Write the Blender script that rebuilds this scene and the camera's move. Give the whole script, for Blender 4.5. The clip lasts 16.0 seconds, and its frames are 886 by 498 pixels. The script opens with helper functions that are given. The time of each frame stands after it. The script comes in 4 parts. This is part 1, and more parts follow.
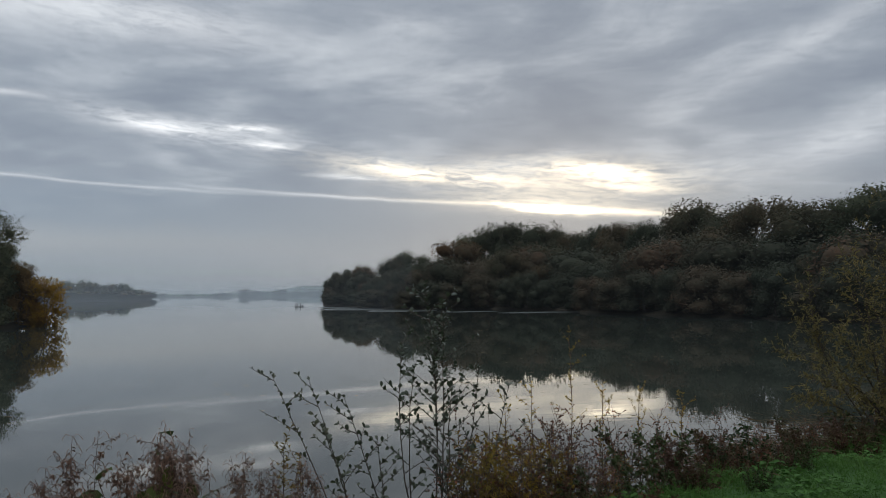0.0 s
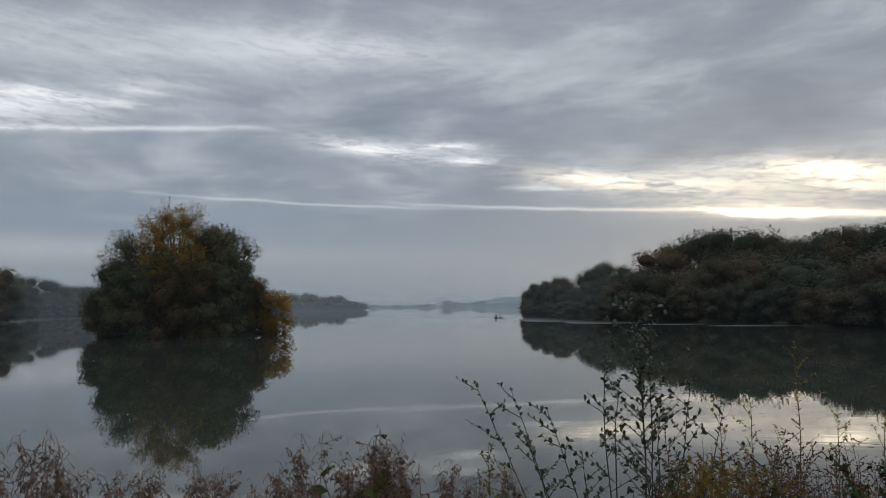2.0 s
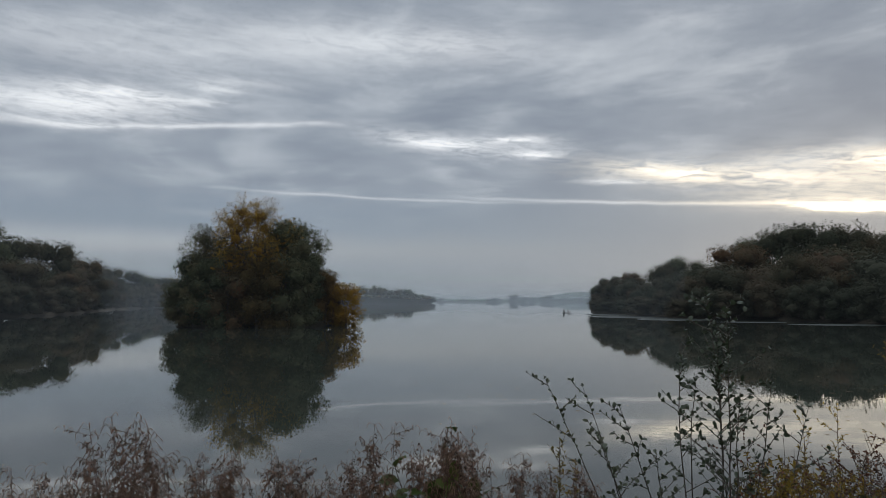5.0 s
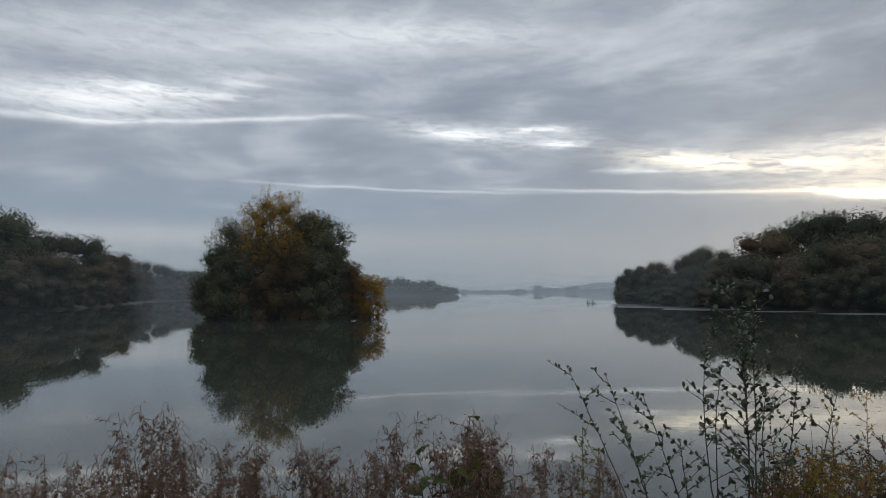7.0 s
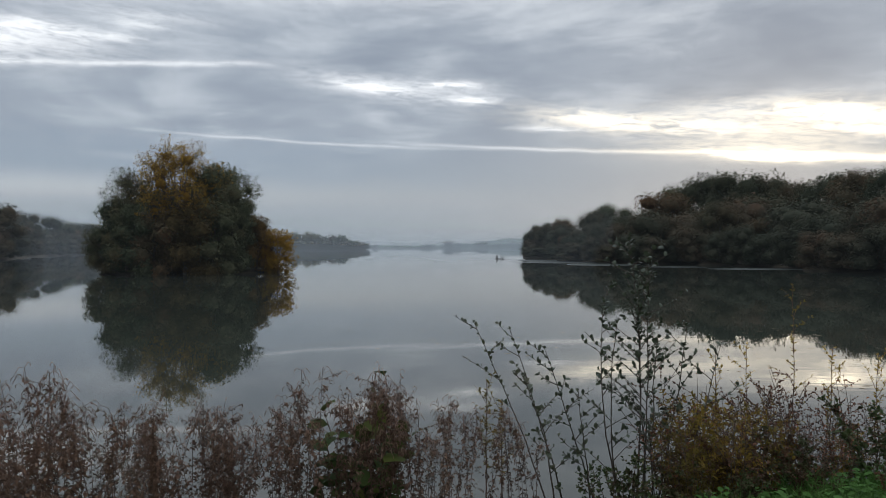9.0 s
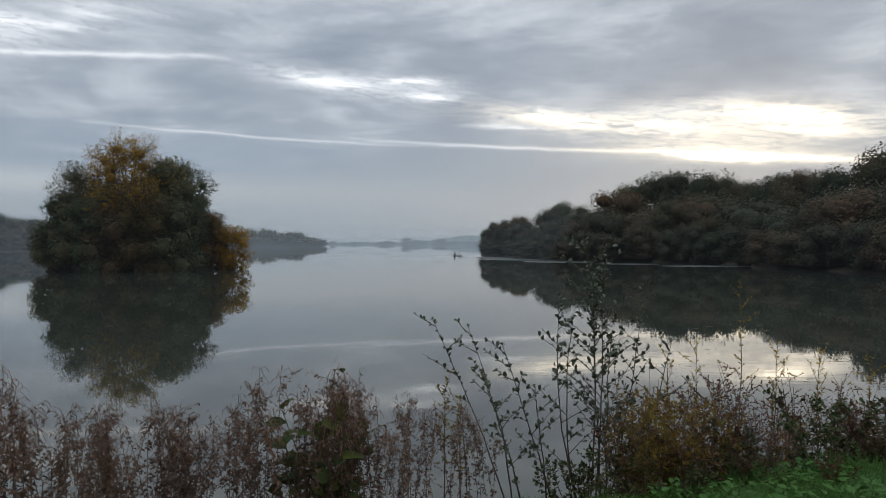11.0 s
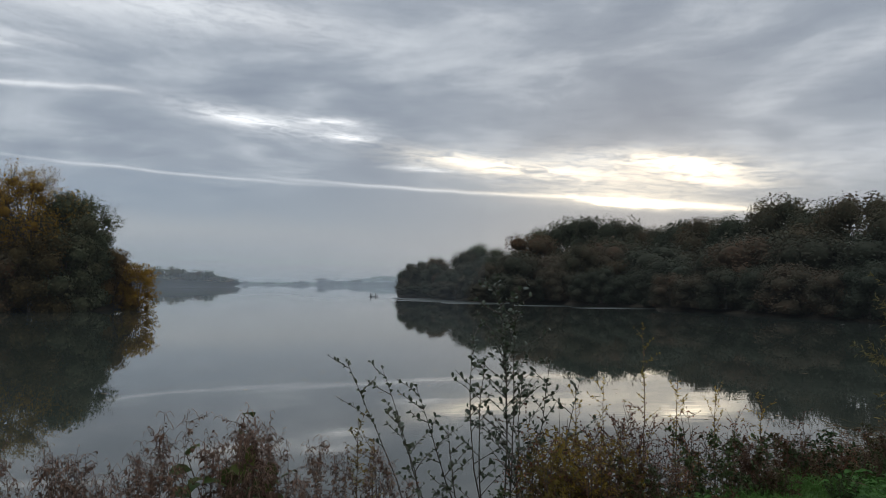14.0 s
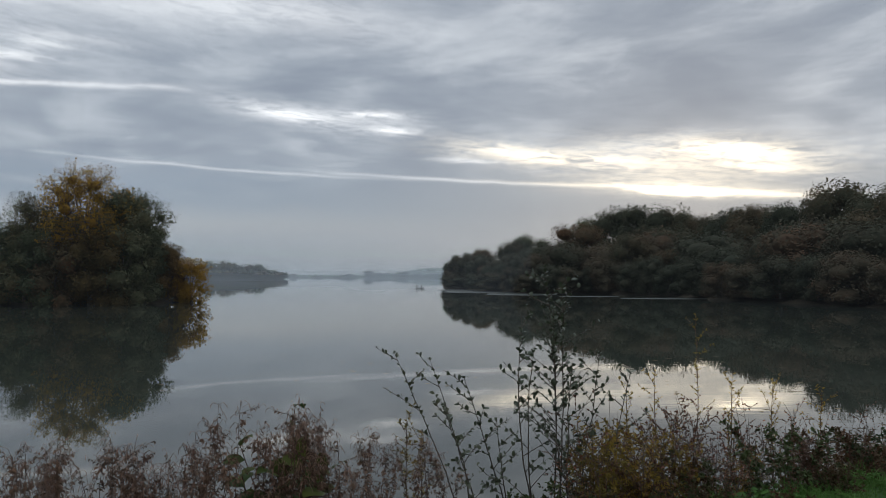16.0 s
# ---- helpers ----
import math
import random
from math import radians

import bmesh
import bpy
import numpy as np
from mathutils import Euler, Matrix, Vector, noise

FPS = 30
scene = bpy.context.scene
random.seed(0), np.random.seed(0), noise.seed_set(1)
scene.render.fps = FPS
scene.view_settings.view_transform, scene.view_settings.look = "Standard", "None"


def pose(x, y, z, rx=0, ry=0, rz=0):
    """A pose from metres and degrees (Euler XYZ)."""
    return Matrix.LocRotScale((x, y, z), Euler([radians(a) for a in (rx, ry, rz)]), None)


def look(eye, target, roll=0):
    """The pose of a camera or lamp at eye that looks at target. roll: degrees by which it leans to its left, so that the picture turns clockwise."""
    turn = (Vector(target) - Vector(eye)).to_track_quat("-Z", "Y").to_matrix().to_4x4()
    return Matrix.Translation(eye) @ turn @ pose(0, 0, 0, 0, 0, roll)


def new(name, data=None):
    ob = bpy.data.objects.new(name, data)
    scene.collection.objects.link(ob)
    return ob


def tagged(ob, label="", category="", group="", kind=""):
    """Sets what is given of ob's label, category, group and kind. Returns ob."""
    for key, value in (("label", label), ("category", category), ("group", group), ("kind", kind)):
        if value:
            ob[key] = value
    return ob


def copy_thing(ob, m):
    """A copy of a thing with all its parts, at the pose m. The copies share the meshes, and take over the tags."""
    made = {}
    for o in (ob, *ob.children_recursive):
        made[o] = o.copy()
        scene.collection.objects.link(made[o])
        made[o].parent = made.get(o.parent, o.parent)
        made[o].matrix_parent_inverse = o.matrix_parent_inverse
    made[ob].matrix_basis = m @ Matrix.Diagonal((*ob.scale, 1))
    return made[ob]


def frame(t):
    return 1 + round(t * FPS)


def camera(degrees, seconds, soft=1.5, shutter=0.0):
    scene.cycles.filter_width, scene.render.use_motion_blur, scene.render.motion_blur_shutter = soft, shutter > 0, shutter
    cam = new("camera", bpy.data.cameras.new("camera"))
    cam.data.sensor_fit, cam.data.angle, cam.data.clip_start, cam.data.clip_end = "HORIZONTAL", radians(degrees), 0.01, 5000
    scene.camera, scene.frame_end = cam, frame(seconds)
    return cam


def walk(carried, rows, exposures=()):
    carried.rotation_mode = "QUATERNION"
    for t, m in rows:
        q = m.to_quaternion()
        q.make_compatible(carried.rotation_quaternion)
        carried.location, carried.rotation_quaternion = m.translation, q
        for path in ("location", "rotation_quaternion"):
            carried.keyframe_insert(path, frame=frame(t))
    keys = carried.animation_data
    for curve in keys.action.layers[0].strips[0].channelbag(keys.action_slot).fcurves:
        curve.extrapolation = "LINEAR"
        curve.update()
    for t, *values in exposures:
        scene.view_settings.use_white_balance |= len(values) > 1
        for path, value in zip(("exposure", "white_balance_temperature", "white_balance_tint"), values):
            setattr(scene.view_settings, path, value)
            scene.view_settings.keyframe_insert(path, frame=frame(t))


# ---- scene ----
# A lake at dusk seen from a grassy bank. Water lies at z = 0; bearings A are degrees right of the y axis.
cam = camera(65.5, 16.0, 0.8)
PATH = [
    (0.0, 0.012, 0.014, 3.300, 93.55, 0.76, -6.59),
    (0.5, 0.010, 0.025, 3.301, 93.34, 0.87, -4.97),
    (1.0, 0.006, 0.029, 3.303, 93.30, 0.88, 0.44),
    (1.5, 0.000, 0.021, 3.304, 94.08, 0.76, 6.62),
    (2.0, -0.006, 0.026, 3.302, 94.70, 0.72, 9.75),
    (2.5, -0.017, 0.002, 3.303, 95.33, 0.58, 11.41),
    (3.0, -0.020, 0.001, 3.297, 95.10, 0.67, 12.24),
    (3.5, -0.028, 0.006, 3.295, 95.17, 0.47, 13.06),
    (4.0, -0.031, 0.024, 3.299, 94.66, 0.24, 14.14),
    (6.5, -0.019, 0.008, 3.294, 94.00, 0.24, 16.61),
    (7.0, -0.015, 0.017, 3.290, 93.52, 0.37, 17.27),
    (7.5, -0.012, 0.035, 3.289, 92.37, 0.40, 15.28),
    (8.0, -0.002, 0.054, 3.287, 91.02, 0.35, 11.34),
    (8.5, 0.002, 0.051, 3.290, 90.02, 0.25, 10.21),
    (11.0, 0.000, 0.015, 3.299, 89.51, 0.00, 6.40),
    (11.5, 0.002, -0.007, 3.303, 90.60, -0.13, 4.60),
    (12.0, 0.007, -0.026, 3.306, 91.53, -0.27, 3.13),
    (12.5, 0.011, -0.030, 3.304, 92.53, -0.41, 2.41),
    (13.0, 0.015, -0.038, 3.304, 93.45, -0.42, 1.42),
    (13.5, 0.019, -0.034, 3.301, 93.19, -0.49, -0.04),
    (14.0, 0.015, -0.047, 3.305, 92.95, -0.48, -0.52),
    (14.5, 0.018, -0.041, 3.306, 92.60, -0.38, -0.02),
    (15.0, 0.014, -0.036, 3.305, 92.34, -0.26, 0.89),
    (15.5, 0.007, -0.029, 3.307, 92.16, -0.08, 1.99),
    (16.0, 0.006, -0.021, 3.306, 92.23, 0.01, 3.27),
]
EXPOSURES = [(0.0, -0.1), (2.0, -0.22), (3.5, -0.25), (4.2, -0.22), (6.5, -0.1), (7.0, -0.05), (8.0, 0.05), (8.5, 0.1), (11.0, 0.12), (12.5, -0.05), (14.5, -0.03), (16.0, 0.0)]
walk(cam, [(t, pose(*p)) for t, *p in PATH], EXPOSURES)
import functools


# ---- small node helpers ----
class Nodes:
    """Builds node graphs: n(op, a, b) for math; values or sockets."""

    def __init__(self, tree):
        self.t = tree
        tree.nodes.clear()

    def add(self, kind, **props):
        nd = self.t.nodes.new(kind)
        for k, v in props.items():
            if k == "noise_dimensions":
                nd.noise_dimensions = v
            elif k == "operation":
                nd.operation = v
            elif k == "blend_type":
                nd.blend_type = v
            elif k == "data_type":
                nd.data_type = v
        return nd

    def put(self, socket, v):
        if isinstance(v, bpy.types.NodeSocket):
            self.t.links.new(v, socket)
        elif isinstance(v, (tuple, list)) and socket.type == "RGBA":
            socket.default_value = (*v[:3], 1)
        else:
            socket.default_value = v

    def m(self, op, a, b=None, c=None, clamp=False):
        nd = self.add("ShaderNodeMath", operation=op)
        nd.use_clamp = clamp
        for i, v in enumerate((a, b, c)):
            if v is not None:
                self.put(nd.inputs[i], v)
        return nd.outputs[0]

    def vec(self, x, y, z):
        nd = self.add("ShaderNodeCombineXYZ")
        for i, v in enumerate((x, y, z)):
            self.put(nd.inputs[i], v)
        return nd.outputs[0]

    def noise(self, coord, scale, detail=4.0, rough=0.55, distort=0.0, out=0):
        nd = self.add("ShaderNodeTexNoise")
        if coord is not None:
            self.put(nd.inputs["Vector"], coord)
        self.put(nd.inputs["Scale"], scale)
        nd.inputs["Detail"].default_value = detail
        nd.inputs["Roughness"].default_value = rough
        nd.inputs["Distortion"].default_value = distort
        return nd.outputs[out]

    def mix(self, fac, a, b, blend="MIX"):
        nd = self.add("ShaderNodeMix", data_type="RGBA", blend_type=blend)
        self.put(nd.inputs[0], fac)
        self.put(nd.inputs[6], a)
        self.put(nd.inputs[7], b)
        return nd.outputs[2]

    def ramp(self, fac, stops):
        nd = self.add("ShaderNodeValToRGB")
        el = nd.color_ramp.elements
        while len(el) < len(stops):
            el.new(0.5)
        for e, (p, c) in zip(el, stops):
            e.position, e.color = p, (*c, 1)
        self.put(nd.inputs[0], fac)
        return nd.outputs[0]

    def smooth(self, v, lo, hi):
        nd = self.add("ShaderNodeMapRange")
        nd.interpolation_type = "SMOOTHSTEP"
        self.put(nd.inputs[0], v)
        nd.inputs[1].default_value, nd.inputs[2].default_value = lo, hi
        return nd.outputs[0]


# ---- world: a broken layer of cloud over a hidden low sun ----
SUN_A, SUN_E = 17.0, 8.0
world = bpy.data.worlds.new("sky")
scene.world = world
world.use_nodes = True
n = Nodes(world.node_tree)
coord = n.add("ShaderNodeTexCoord").outputs["Generated"]
sep = n.add("ShaderNodeSeparateXYZ")
n.put(sep.inputs[0], coord)
dx, dy, dz = sep.outputs
az = n.m("MULTIPLY", n.m("ARCTAN2", dx, dy), 57.2958)
el = n.m("MULTIPLY", n.m("ARCSINE", dz), 57.2958)
# cloud sheet in perspective
up = n.m("MAXIMUM", n.m("ADD", dz, 0.10), 0.03)
u, v = n.m("DIVIDE", dx, up), n.m("DIVIDE", dy, up)
sheet = n.vec(n.m("MULTIPLY", u, 0.75), n.m("MULTIPLY", v, 0.8), 0.3)
big = n.noise(sheet, 0.9, 3, 0.5, 0.3)
mid = n.noise(sheet, 2.6, 6, 0.6, 0.4)
fib = n.noise(n.vec(n.m("MULTIPLY", az, 0.15), n.m("ADD", n.m("MULTIPLY", el, 0.70), n.m("MULTIPLY", az, 0.03)), 2.0), 1.0, 8, 0.6, 0.8)
sliver = n.noise(n.vec(n.m("MULTIPLY", az, 0.20), n.m("ADD", n.m("MULTIPLY", el, 1.9), n.m("MULTIPLY", az, 0.14)), 7.0), 1.0, 6, 0.58, 0.5)
mottle = n.noise(n.vec(n.m("MULTIPLY", az, 0.62), n.m("ADD", n.m("MULTIPLY", el, 2.5), n.m("MULTIPLY", az, 0.12)), 4.0), 1.0, 7, 0.62, 0.9)
soft = n.noise(n.vec(n.m("MULTIPLY", az, 0.075), n.m("SUBTRACT", n.m("MULTIPLY", el, 0.21), n.m("MULTIPLY", az, 0.012)), 9.0), 1.0, 4, 0.52, 0.7)
wob = n.m("MULTIPLY", n.m("SUBTRACT", n.noise(n.vec(n.m("MULTIPLY", az, 0.13), 0.0, 5.0), 1.0, 3), 0.5), 0.55)
cl = n.m("ADD", n.m("ADD", n.m("MULTIPLY", big, 0.34), n.m("MULTIPLY", mid, 0.26)), n.m("ADD", n.m("MULTIPLY", fib, 0.14), n.m("MULTIPLY", soft, 0.46)))
cl = n.smooth(cl, 0.43, 0.80)
upper = n.ramp(cl, [(0.0, (0.258, 0.299, 0.362)), (0.45, (0.345, 0.388, 0.448)), (1.0, (0.57, 0.612, 0.66))])
# smoother grey-blue stratus low down, a little paler over the horizon
band = n.m("ADD", n.m("MAXIMUM", el, 0.0), n.m("MULTIPLY", n.m("SUBTRACT", fib, 0.5), 1.6))
low_w = n.ramp(n.m("DIVIDE", band, 10.0), [(0.0, (0.300, 0.345, 0.382)), (0.22, (0.325, 0.368, 0.410)), (0.42, (0.385, 0.415, 0.448)), (0.58, (0.296, 0.350, 0.415)), (0.80, (0.262, 0.322, 0.398)), (1.0, (0.285, 0.340, 0.405))])
low_e = n.ramp(n.m("DIVIDE", band, 10.0), [(0.0, (0.330, 0.362, 0.392)), (0.25, (0.370, 0.400, 0.432)), (0.55, (0.315, 0.352, 0.400)), (1.0, (0.300, 0.340, 0.392))])
low = n.mix(n.smooth(az, -28.0, 8.0), low_w, low_e)
low = n.mix(n.m("MULTIPLY", n.m("SUBTRACT", fib, 0.35, clamp=True), 0.40), low, (0.40, 0.44, 0.48))
col = n.mix(n.smooth(n.m("ADD", el, n.m("MULTIPLY", fib, 3.0)), 7.0, 12.0), low, upper)
col = n.mix(1.0, col, n.mix(n.smooth(az, -30.0, 20.0), (0.985, 1.0, 1.02), (0.998, 1.0, 1.012)), "MULTIPLY")
WARM, PALE = (1.0, 0.85, 0.60), (1.0, 0.975, 0.93)


def gap(a0, e0, half, sigma, amount, slope=0.0, rag=0.6, tint=PALE):
    """A brighter gap in the cloud layer round bearing a0 and elevation e0; rag tears it into mottled shreds."""
    global col
    da = n.m("SUBTRACT", az, a0)
    line = n.m("ADD", n.m("MULTIPLY_ADD", da, slope, e0), wob)
    de = n.m("DIVIDE", n.m("SUBTRACT", el, line), sigma)
    env = n.m("DIVIDE", da, half)
    g = n.m("EXPONENT", n.m("MULTIPLY", n.m("ADD", n.m("MULTIPLY", de, de), n.m("MULTIPLY", env, env)), -1.0))
    if rag:
        torn = n.m("MULTIPLY_ADD", mottle, 0.55, n.m("MULTIPLY", sliver, 0.45))
        torn = n.smooth(n.m("MULTIPLY_ADD", g, 0.10, torn), 0.5 - 0.14 * rag, 0.58 + 0.08 * rag)
        g = n.m("MULTIPLY", g, n.m("MULTIPLY_ADD", torn, rag, 1.0 - rag))
    col = n.mix(n.m("MULTIPLY", g, amount), col, tint, "ADD")


# the long thin slit low over the water, widening where the sun stands behind it
gap(-21.0, 8.45, 12, 0.11, 0.22, -0.035, 0.15)
gap(-3.0, 7.95, 9, 0.13, 0.30, -0.055, 0.10)
gap(7.0, 7.45, 6, 0.16, 0.34, -0.06, 0.20, WARM)
gap(15.4, 6.75, 3.8, 0.40, 1.7, -0.10, 0.80, WARM)
gap(15.8, 6.62, 2.3, 0.24, 4.5, -0.10, 0.60, WARM)
gap(20.0, 9.55, 2.2, 0.30, 1.8, -0.12, 0.97, WARM)
gap(21.5, 6.20, 5, 0.30, 1.0, -0.07, 0.50, WARM)
gap(14.0, 7.1, 8, 0.75, 0.34, -0.06, 0.60, WARM)
# torn patches above it
gap(20.2, 9.40, 3.8, 0.75, 1.1, -0.16, 0.97, WARM)
gap(17.2, 10.0, 2.4, 0.35, 0.55, -0.05, 0.80, WARM)
gap(18.0, 9.5, 9, 1.35, 0.50, -0.08, 0.90, WARM)
gap(22.0, 8.1, 4, 0.45, 0.55, -0.10, 0.90, WARM)
gap(11.0, 9.2, 4, 0.55, 0.45, -0.10, 0.90, WARM)
gap(3.6, 9.95, 3.6, 0.50, 1.0, -0.17, 0.92, WARM)
gap(15.0, 8.1, 8, 1.2, 0.34, -0.10, 0.85, WARM)
gap(3.0, 10.0, 7, 1.0, 0.45, -0.10, 0.90, WARM)
gap(-1.0, 9.5, 3, 0.22, 0.40, -0.05, 0.60)
gap(-15.6, 12.9, 3.2, 0.42, 0.50, -0.12, 0.85)
gap(-16.5, 13.1, 5.5, 0.95, 0.34, -0.10, 0.90)
gap(-9.2, 13.2, 2.5, 0.30, 0.60, -0.02, 0.70)
gap(-7.5, 11.9, 1.8, 0.30, 0.60, -0.02, 0.70)
gap(-8.5, 12.5, 4.5, 1.0, 0.26, -0.05, 0.90)
# the broad bright break over the other shore, with its sharp lower edge
gap(-43.5, 14.3, 7.5, 1.25, 0.62, 0.03, 0.60)
gap(-41.5, 15.6, 3.2, 0.55, 0.45, 0.0, 0.60)
gap(-46.5, 12.75, 6, 0.30, 0.42, 0.035, 0.40)
gap(-34.0, 13.65, 8, 0.22, 0.40, 0.09, 0.40)
gap(-25.0, 14.3, 2.5, 0.22, 0.16, 0.02, 0.40)
gap(-32.5, 17.1, 5, 0.50, 0.22, 0.0, 0.80)
# pale veils
gap(-27.0, 20.6, 11, 2.0, 0.26, 0.03, 0.35)
gap(-44.0, 18.5, 10, 2.0, 0.22, 0.0, 0.40)
gap(-15.0, 20.9, 5, 1.0, 0.13, -0.05, 0.40)
gap(3.6, 21.8, 4, 0.8, 0.12, -0.15, 0.50)
gap(37.0, 10.3, 6, 1.6, 0.24, 0.18, 0.50)
gap(36.5, 18.3, 8, 1.0, 0.15, 0.42, 0.50)
gap(-42.0, 4.6, 14, 0.9, 0.09, 0.0, 0.0)
gap(15.0, 8.5, 14, 3.0, 0.07, 0.0, 0.0, WARM)
gap(-12.0, 20.4, 9, 1.8, 0.20, -0.04, 0.35)
gap(-36.0, 15.3, 3.5, 0.45, 0.34, 0.02, 0.80)
gap(-33.5, 16.4, 2.4, 0.35, 0.30, 0.0, 0.80)
# an overcast sky grows brighter towards the zenith
zen = n.m("MULTIPLY_ADD", n.smooth(el, 24.0, 70.0), 2.3, 1.0)
col = n.mix(1.0, col, n.vec(zen, zen, zen), "MULTIPLY")
# below the horizon: plain dull ground
col = n.mix(n.smooth(el, -3.0, -0.5), (0.10, 0.11, 0.11), col)
sky = n.add("ShaderNodeTexSky")
sky.sky_type, sky.sun_disc = "NISHITA", False
sky.sun_elevation, sky.sun_rotation = radians(SUN_E), radians(SUN_A)
bg_sky, bg_cloud = n.add("ShaderNodeBackground"), n.add("ShaderNodeBackground")
n.put(bg_sky.inputs[0], sky.outputs[0])
bg_sky.inputs[1].default_value = 0.003
n.put(bg_cloud.inputs[0], col)
bg_cloud.inputs[1].default_value = 1.0
add = n.add("ShaderNodeAddShader")
n.put(add.inputs[0], bg_sky.outputs[0])
n.put(add.inputs[1], bg_cloud.outputs[0])
n.put(n.add("ShaderNodeOutputWorld").inputs[0], add.outputs[0])

sun = new("sun", bpy.data.lights.new("sun", "SUN"))
sun.data.energy, sun.data.angle, sun.data.color = 0.12, radians(170), (1.0, 0.9, 0.76)
sa, se = radians(SUN_A), radians(SUN_E + 3)
sun.matrix_world = look((0, 0, 30), Vector((0, 0, 30)) - Vector((math.sin(sa) * math.cos(se), math.cos(sa) * math.cos(se), math.sin(se))))


# ---- materials ----
def material(name, build):
    mat = bpy.data.materials.new(name)
    mat.use_nodes = True
    nd = Nodes(mat.node_tree)
    out = nd.add("ShaderNodeOutputMaterial")
    nd.put(out.inputs[0], build(nd))
    return mat


def principled(nd, colour, rough=0.8, spec=0.3, normal=None):
    b = nd.add("ShaderNodeBsdfPrincipled")
    nd.put(b.inputs["Base Color"], colour)
    nd.put(b.inputs["Roughness"], rough)
    nd.put(b.inputs["Specular IOR Level"], spec)
    if normal is not None:
        nd.put(b.inputs["Normal"], normal)
    return b.outputs[0]


def bump(nd, height, strength, distance):
    b = nd.add("ShaderNodeBump")
    nd.put(b.inputs["Strength"], strength)
    b.inputs["Distance"].default_value = distance
    nd.put(b.inputs["Height"], height)
    return b.outputs[0]


def leaf_material(name, stops, through_light=0.3, rough=0.85, patch=0.25, gloss=0.06):
    """Leaves: colour by leaf and by plant, in drifts, with some light let through."""

    def build(nd):
        isl = nd.add("ShaderNodeNewGeometry").outputs["Random Per Island"]
        ob = nd.add("ShaderNodeObjectInfo").outputs["Random"]
        pos = nd.add("ShaderNodeTexCoord").outputs["Object"]
        drift = nd.noise(pos, patch, 2)
        f = nd.m("ADD", nd.m("MULTIPLY", isl, 0.22), nd.m("ADD", nd.m("MULTIPLY", ob, 0.55), nd.m("MULTIPLY", nd.m("SUBTRACT", drift, 0.35), 0.7)), clamp=True)
        c = nd.ramp(f, stops)
        fine = nd.noise(pos, patch * 40, 2)
        c = nd.mix(nd.m("MULTIPLY", fine, 0.22), c, (0.02, 0.018, 0.012))
        tr = nd.add("ShaderNodeBsdfTranslucent")
        nd.put(tr.inputs[0], c)
        mx = nd.add("ShaderNodeMixShader")
        mx.inputs[0].default_value = through_light
        nd.put(mx.inputs[1], principled(nd, c, rough, gloss))
        nd.put(mx.inputs[2], tr.outputs[0])
        return mx.outputs[0]

    return material(name, build)


def plain_material(name, c1, c2, scale, rough=0.85, bumpy=0.4, depth=0.01):
    def build(nd):
        pos = nd.add("ShaderNodeTexCoord").outputs["Object"]
        a, b = nd.noise(pos, scale, 6, 0.65), nd.noise(pos, scale * 7, 4)
        f = nd.m("ADD", nd.m("MULTIPLY", a, 0.7), nd.m("MULTIPLY", b, 0.3))
        c = nd.mix(nd.smooth(f, 0.32, 0.68), c1, c2)
        return principled(nd, c, rough, 0.2, bump(nd, b, bumpy, depth))

    return material(name, build)


M_BARK = plain_material("bark", (0.055, 0.045, 0.035), (0.14, 0.12, 0.10), 6)
M_TWIG = plain_material("twig", (0.050, 0.038, 0.030), (0.11, 0.085, 0.065), 12)
M_STALK = plain_material("stalk", (0.070, 0.038, 0.028), (0.15, 0.085, 0.06), 30)
M_WILLOW = leaf_material("willow_leaves", [(0.0, (0.055, 0.067, 0.046)), (0.4, (0.080, 0.082, 0.054)), (0.75, (0.115, 0.089, 0.057)), (1.0, (0.156, 0.084, 0.049))])
M_OAK = leaf_material("oak_leaves", [(0.0, (0.050, 0.064, 0.041)), (0.4, (0.073, 0.076, 0.046)), (0.75, (0.114, 0.084, 0.048)), (1.0, (0.165, 0.082, 0.039))])
M_DARKLEAF = leaf_material("dark_leaves", [(0.0, (0.071, 0.090, 0.056)), (0.6, (0.109, 0.114, 0.063)), (1.0, (0.189, 0.137, 0.071))])
M_YELLOW = leaf_material("yellow_leaves", [(0.0, (0.24, 0.14, 0.035)), (0.4, (0.46, 0.27, 0.045)), (1.0, (0.60, 0.35, 0.05))], 0.6)
M_ORANGE = leaf_material("orange_leaves", [(0.0, (0.26, 0.15, 0.025)), (0.5, (0.46, 0.26, 0.03)), (1.0, (0.54, 0.27, 0.03))], 0.5)
M_SAPLEAF = leaf_material("sapling_leaves", [(0.0, (0.055, 0.068, 0.040)), (0.6, (0.090, 0.10, 0.060)), (0.85, (0.14, 0.13, 0.075)), (1.0, (0.21, 0.16, 0.09))], 0.2, 0.33, 3.0, 0.3)
M_DEADLEAF = leaf_material("dead_leaves", [(0.0, (0.057, 0.034, 0.025)), (0.5, (0.132, 0.076, 0.053)), (0.85, (0.241, 0.144, 0.094)), (1.0, (0.391, 0.259, 0.172))], 0.2, 0.8, 3.0)
M_PLUME = leaf_material("seed_plumes", [(0.0, (0.187, 0.105, 0.075)), (0.6, (0.330, 0.198, 0.138)), (1.0, (0.462, 0.319, 0.231))], 0.4, 0.9, 3.0)
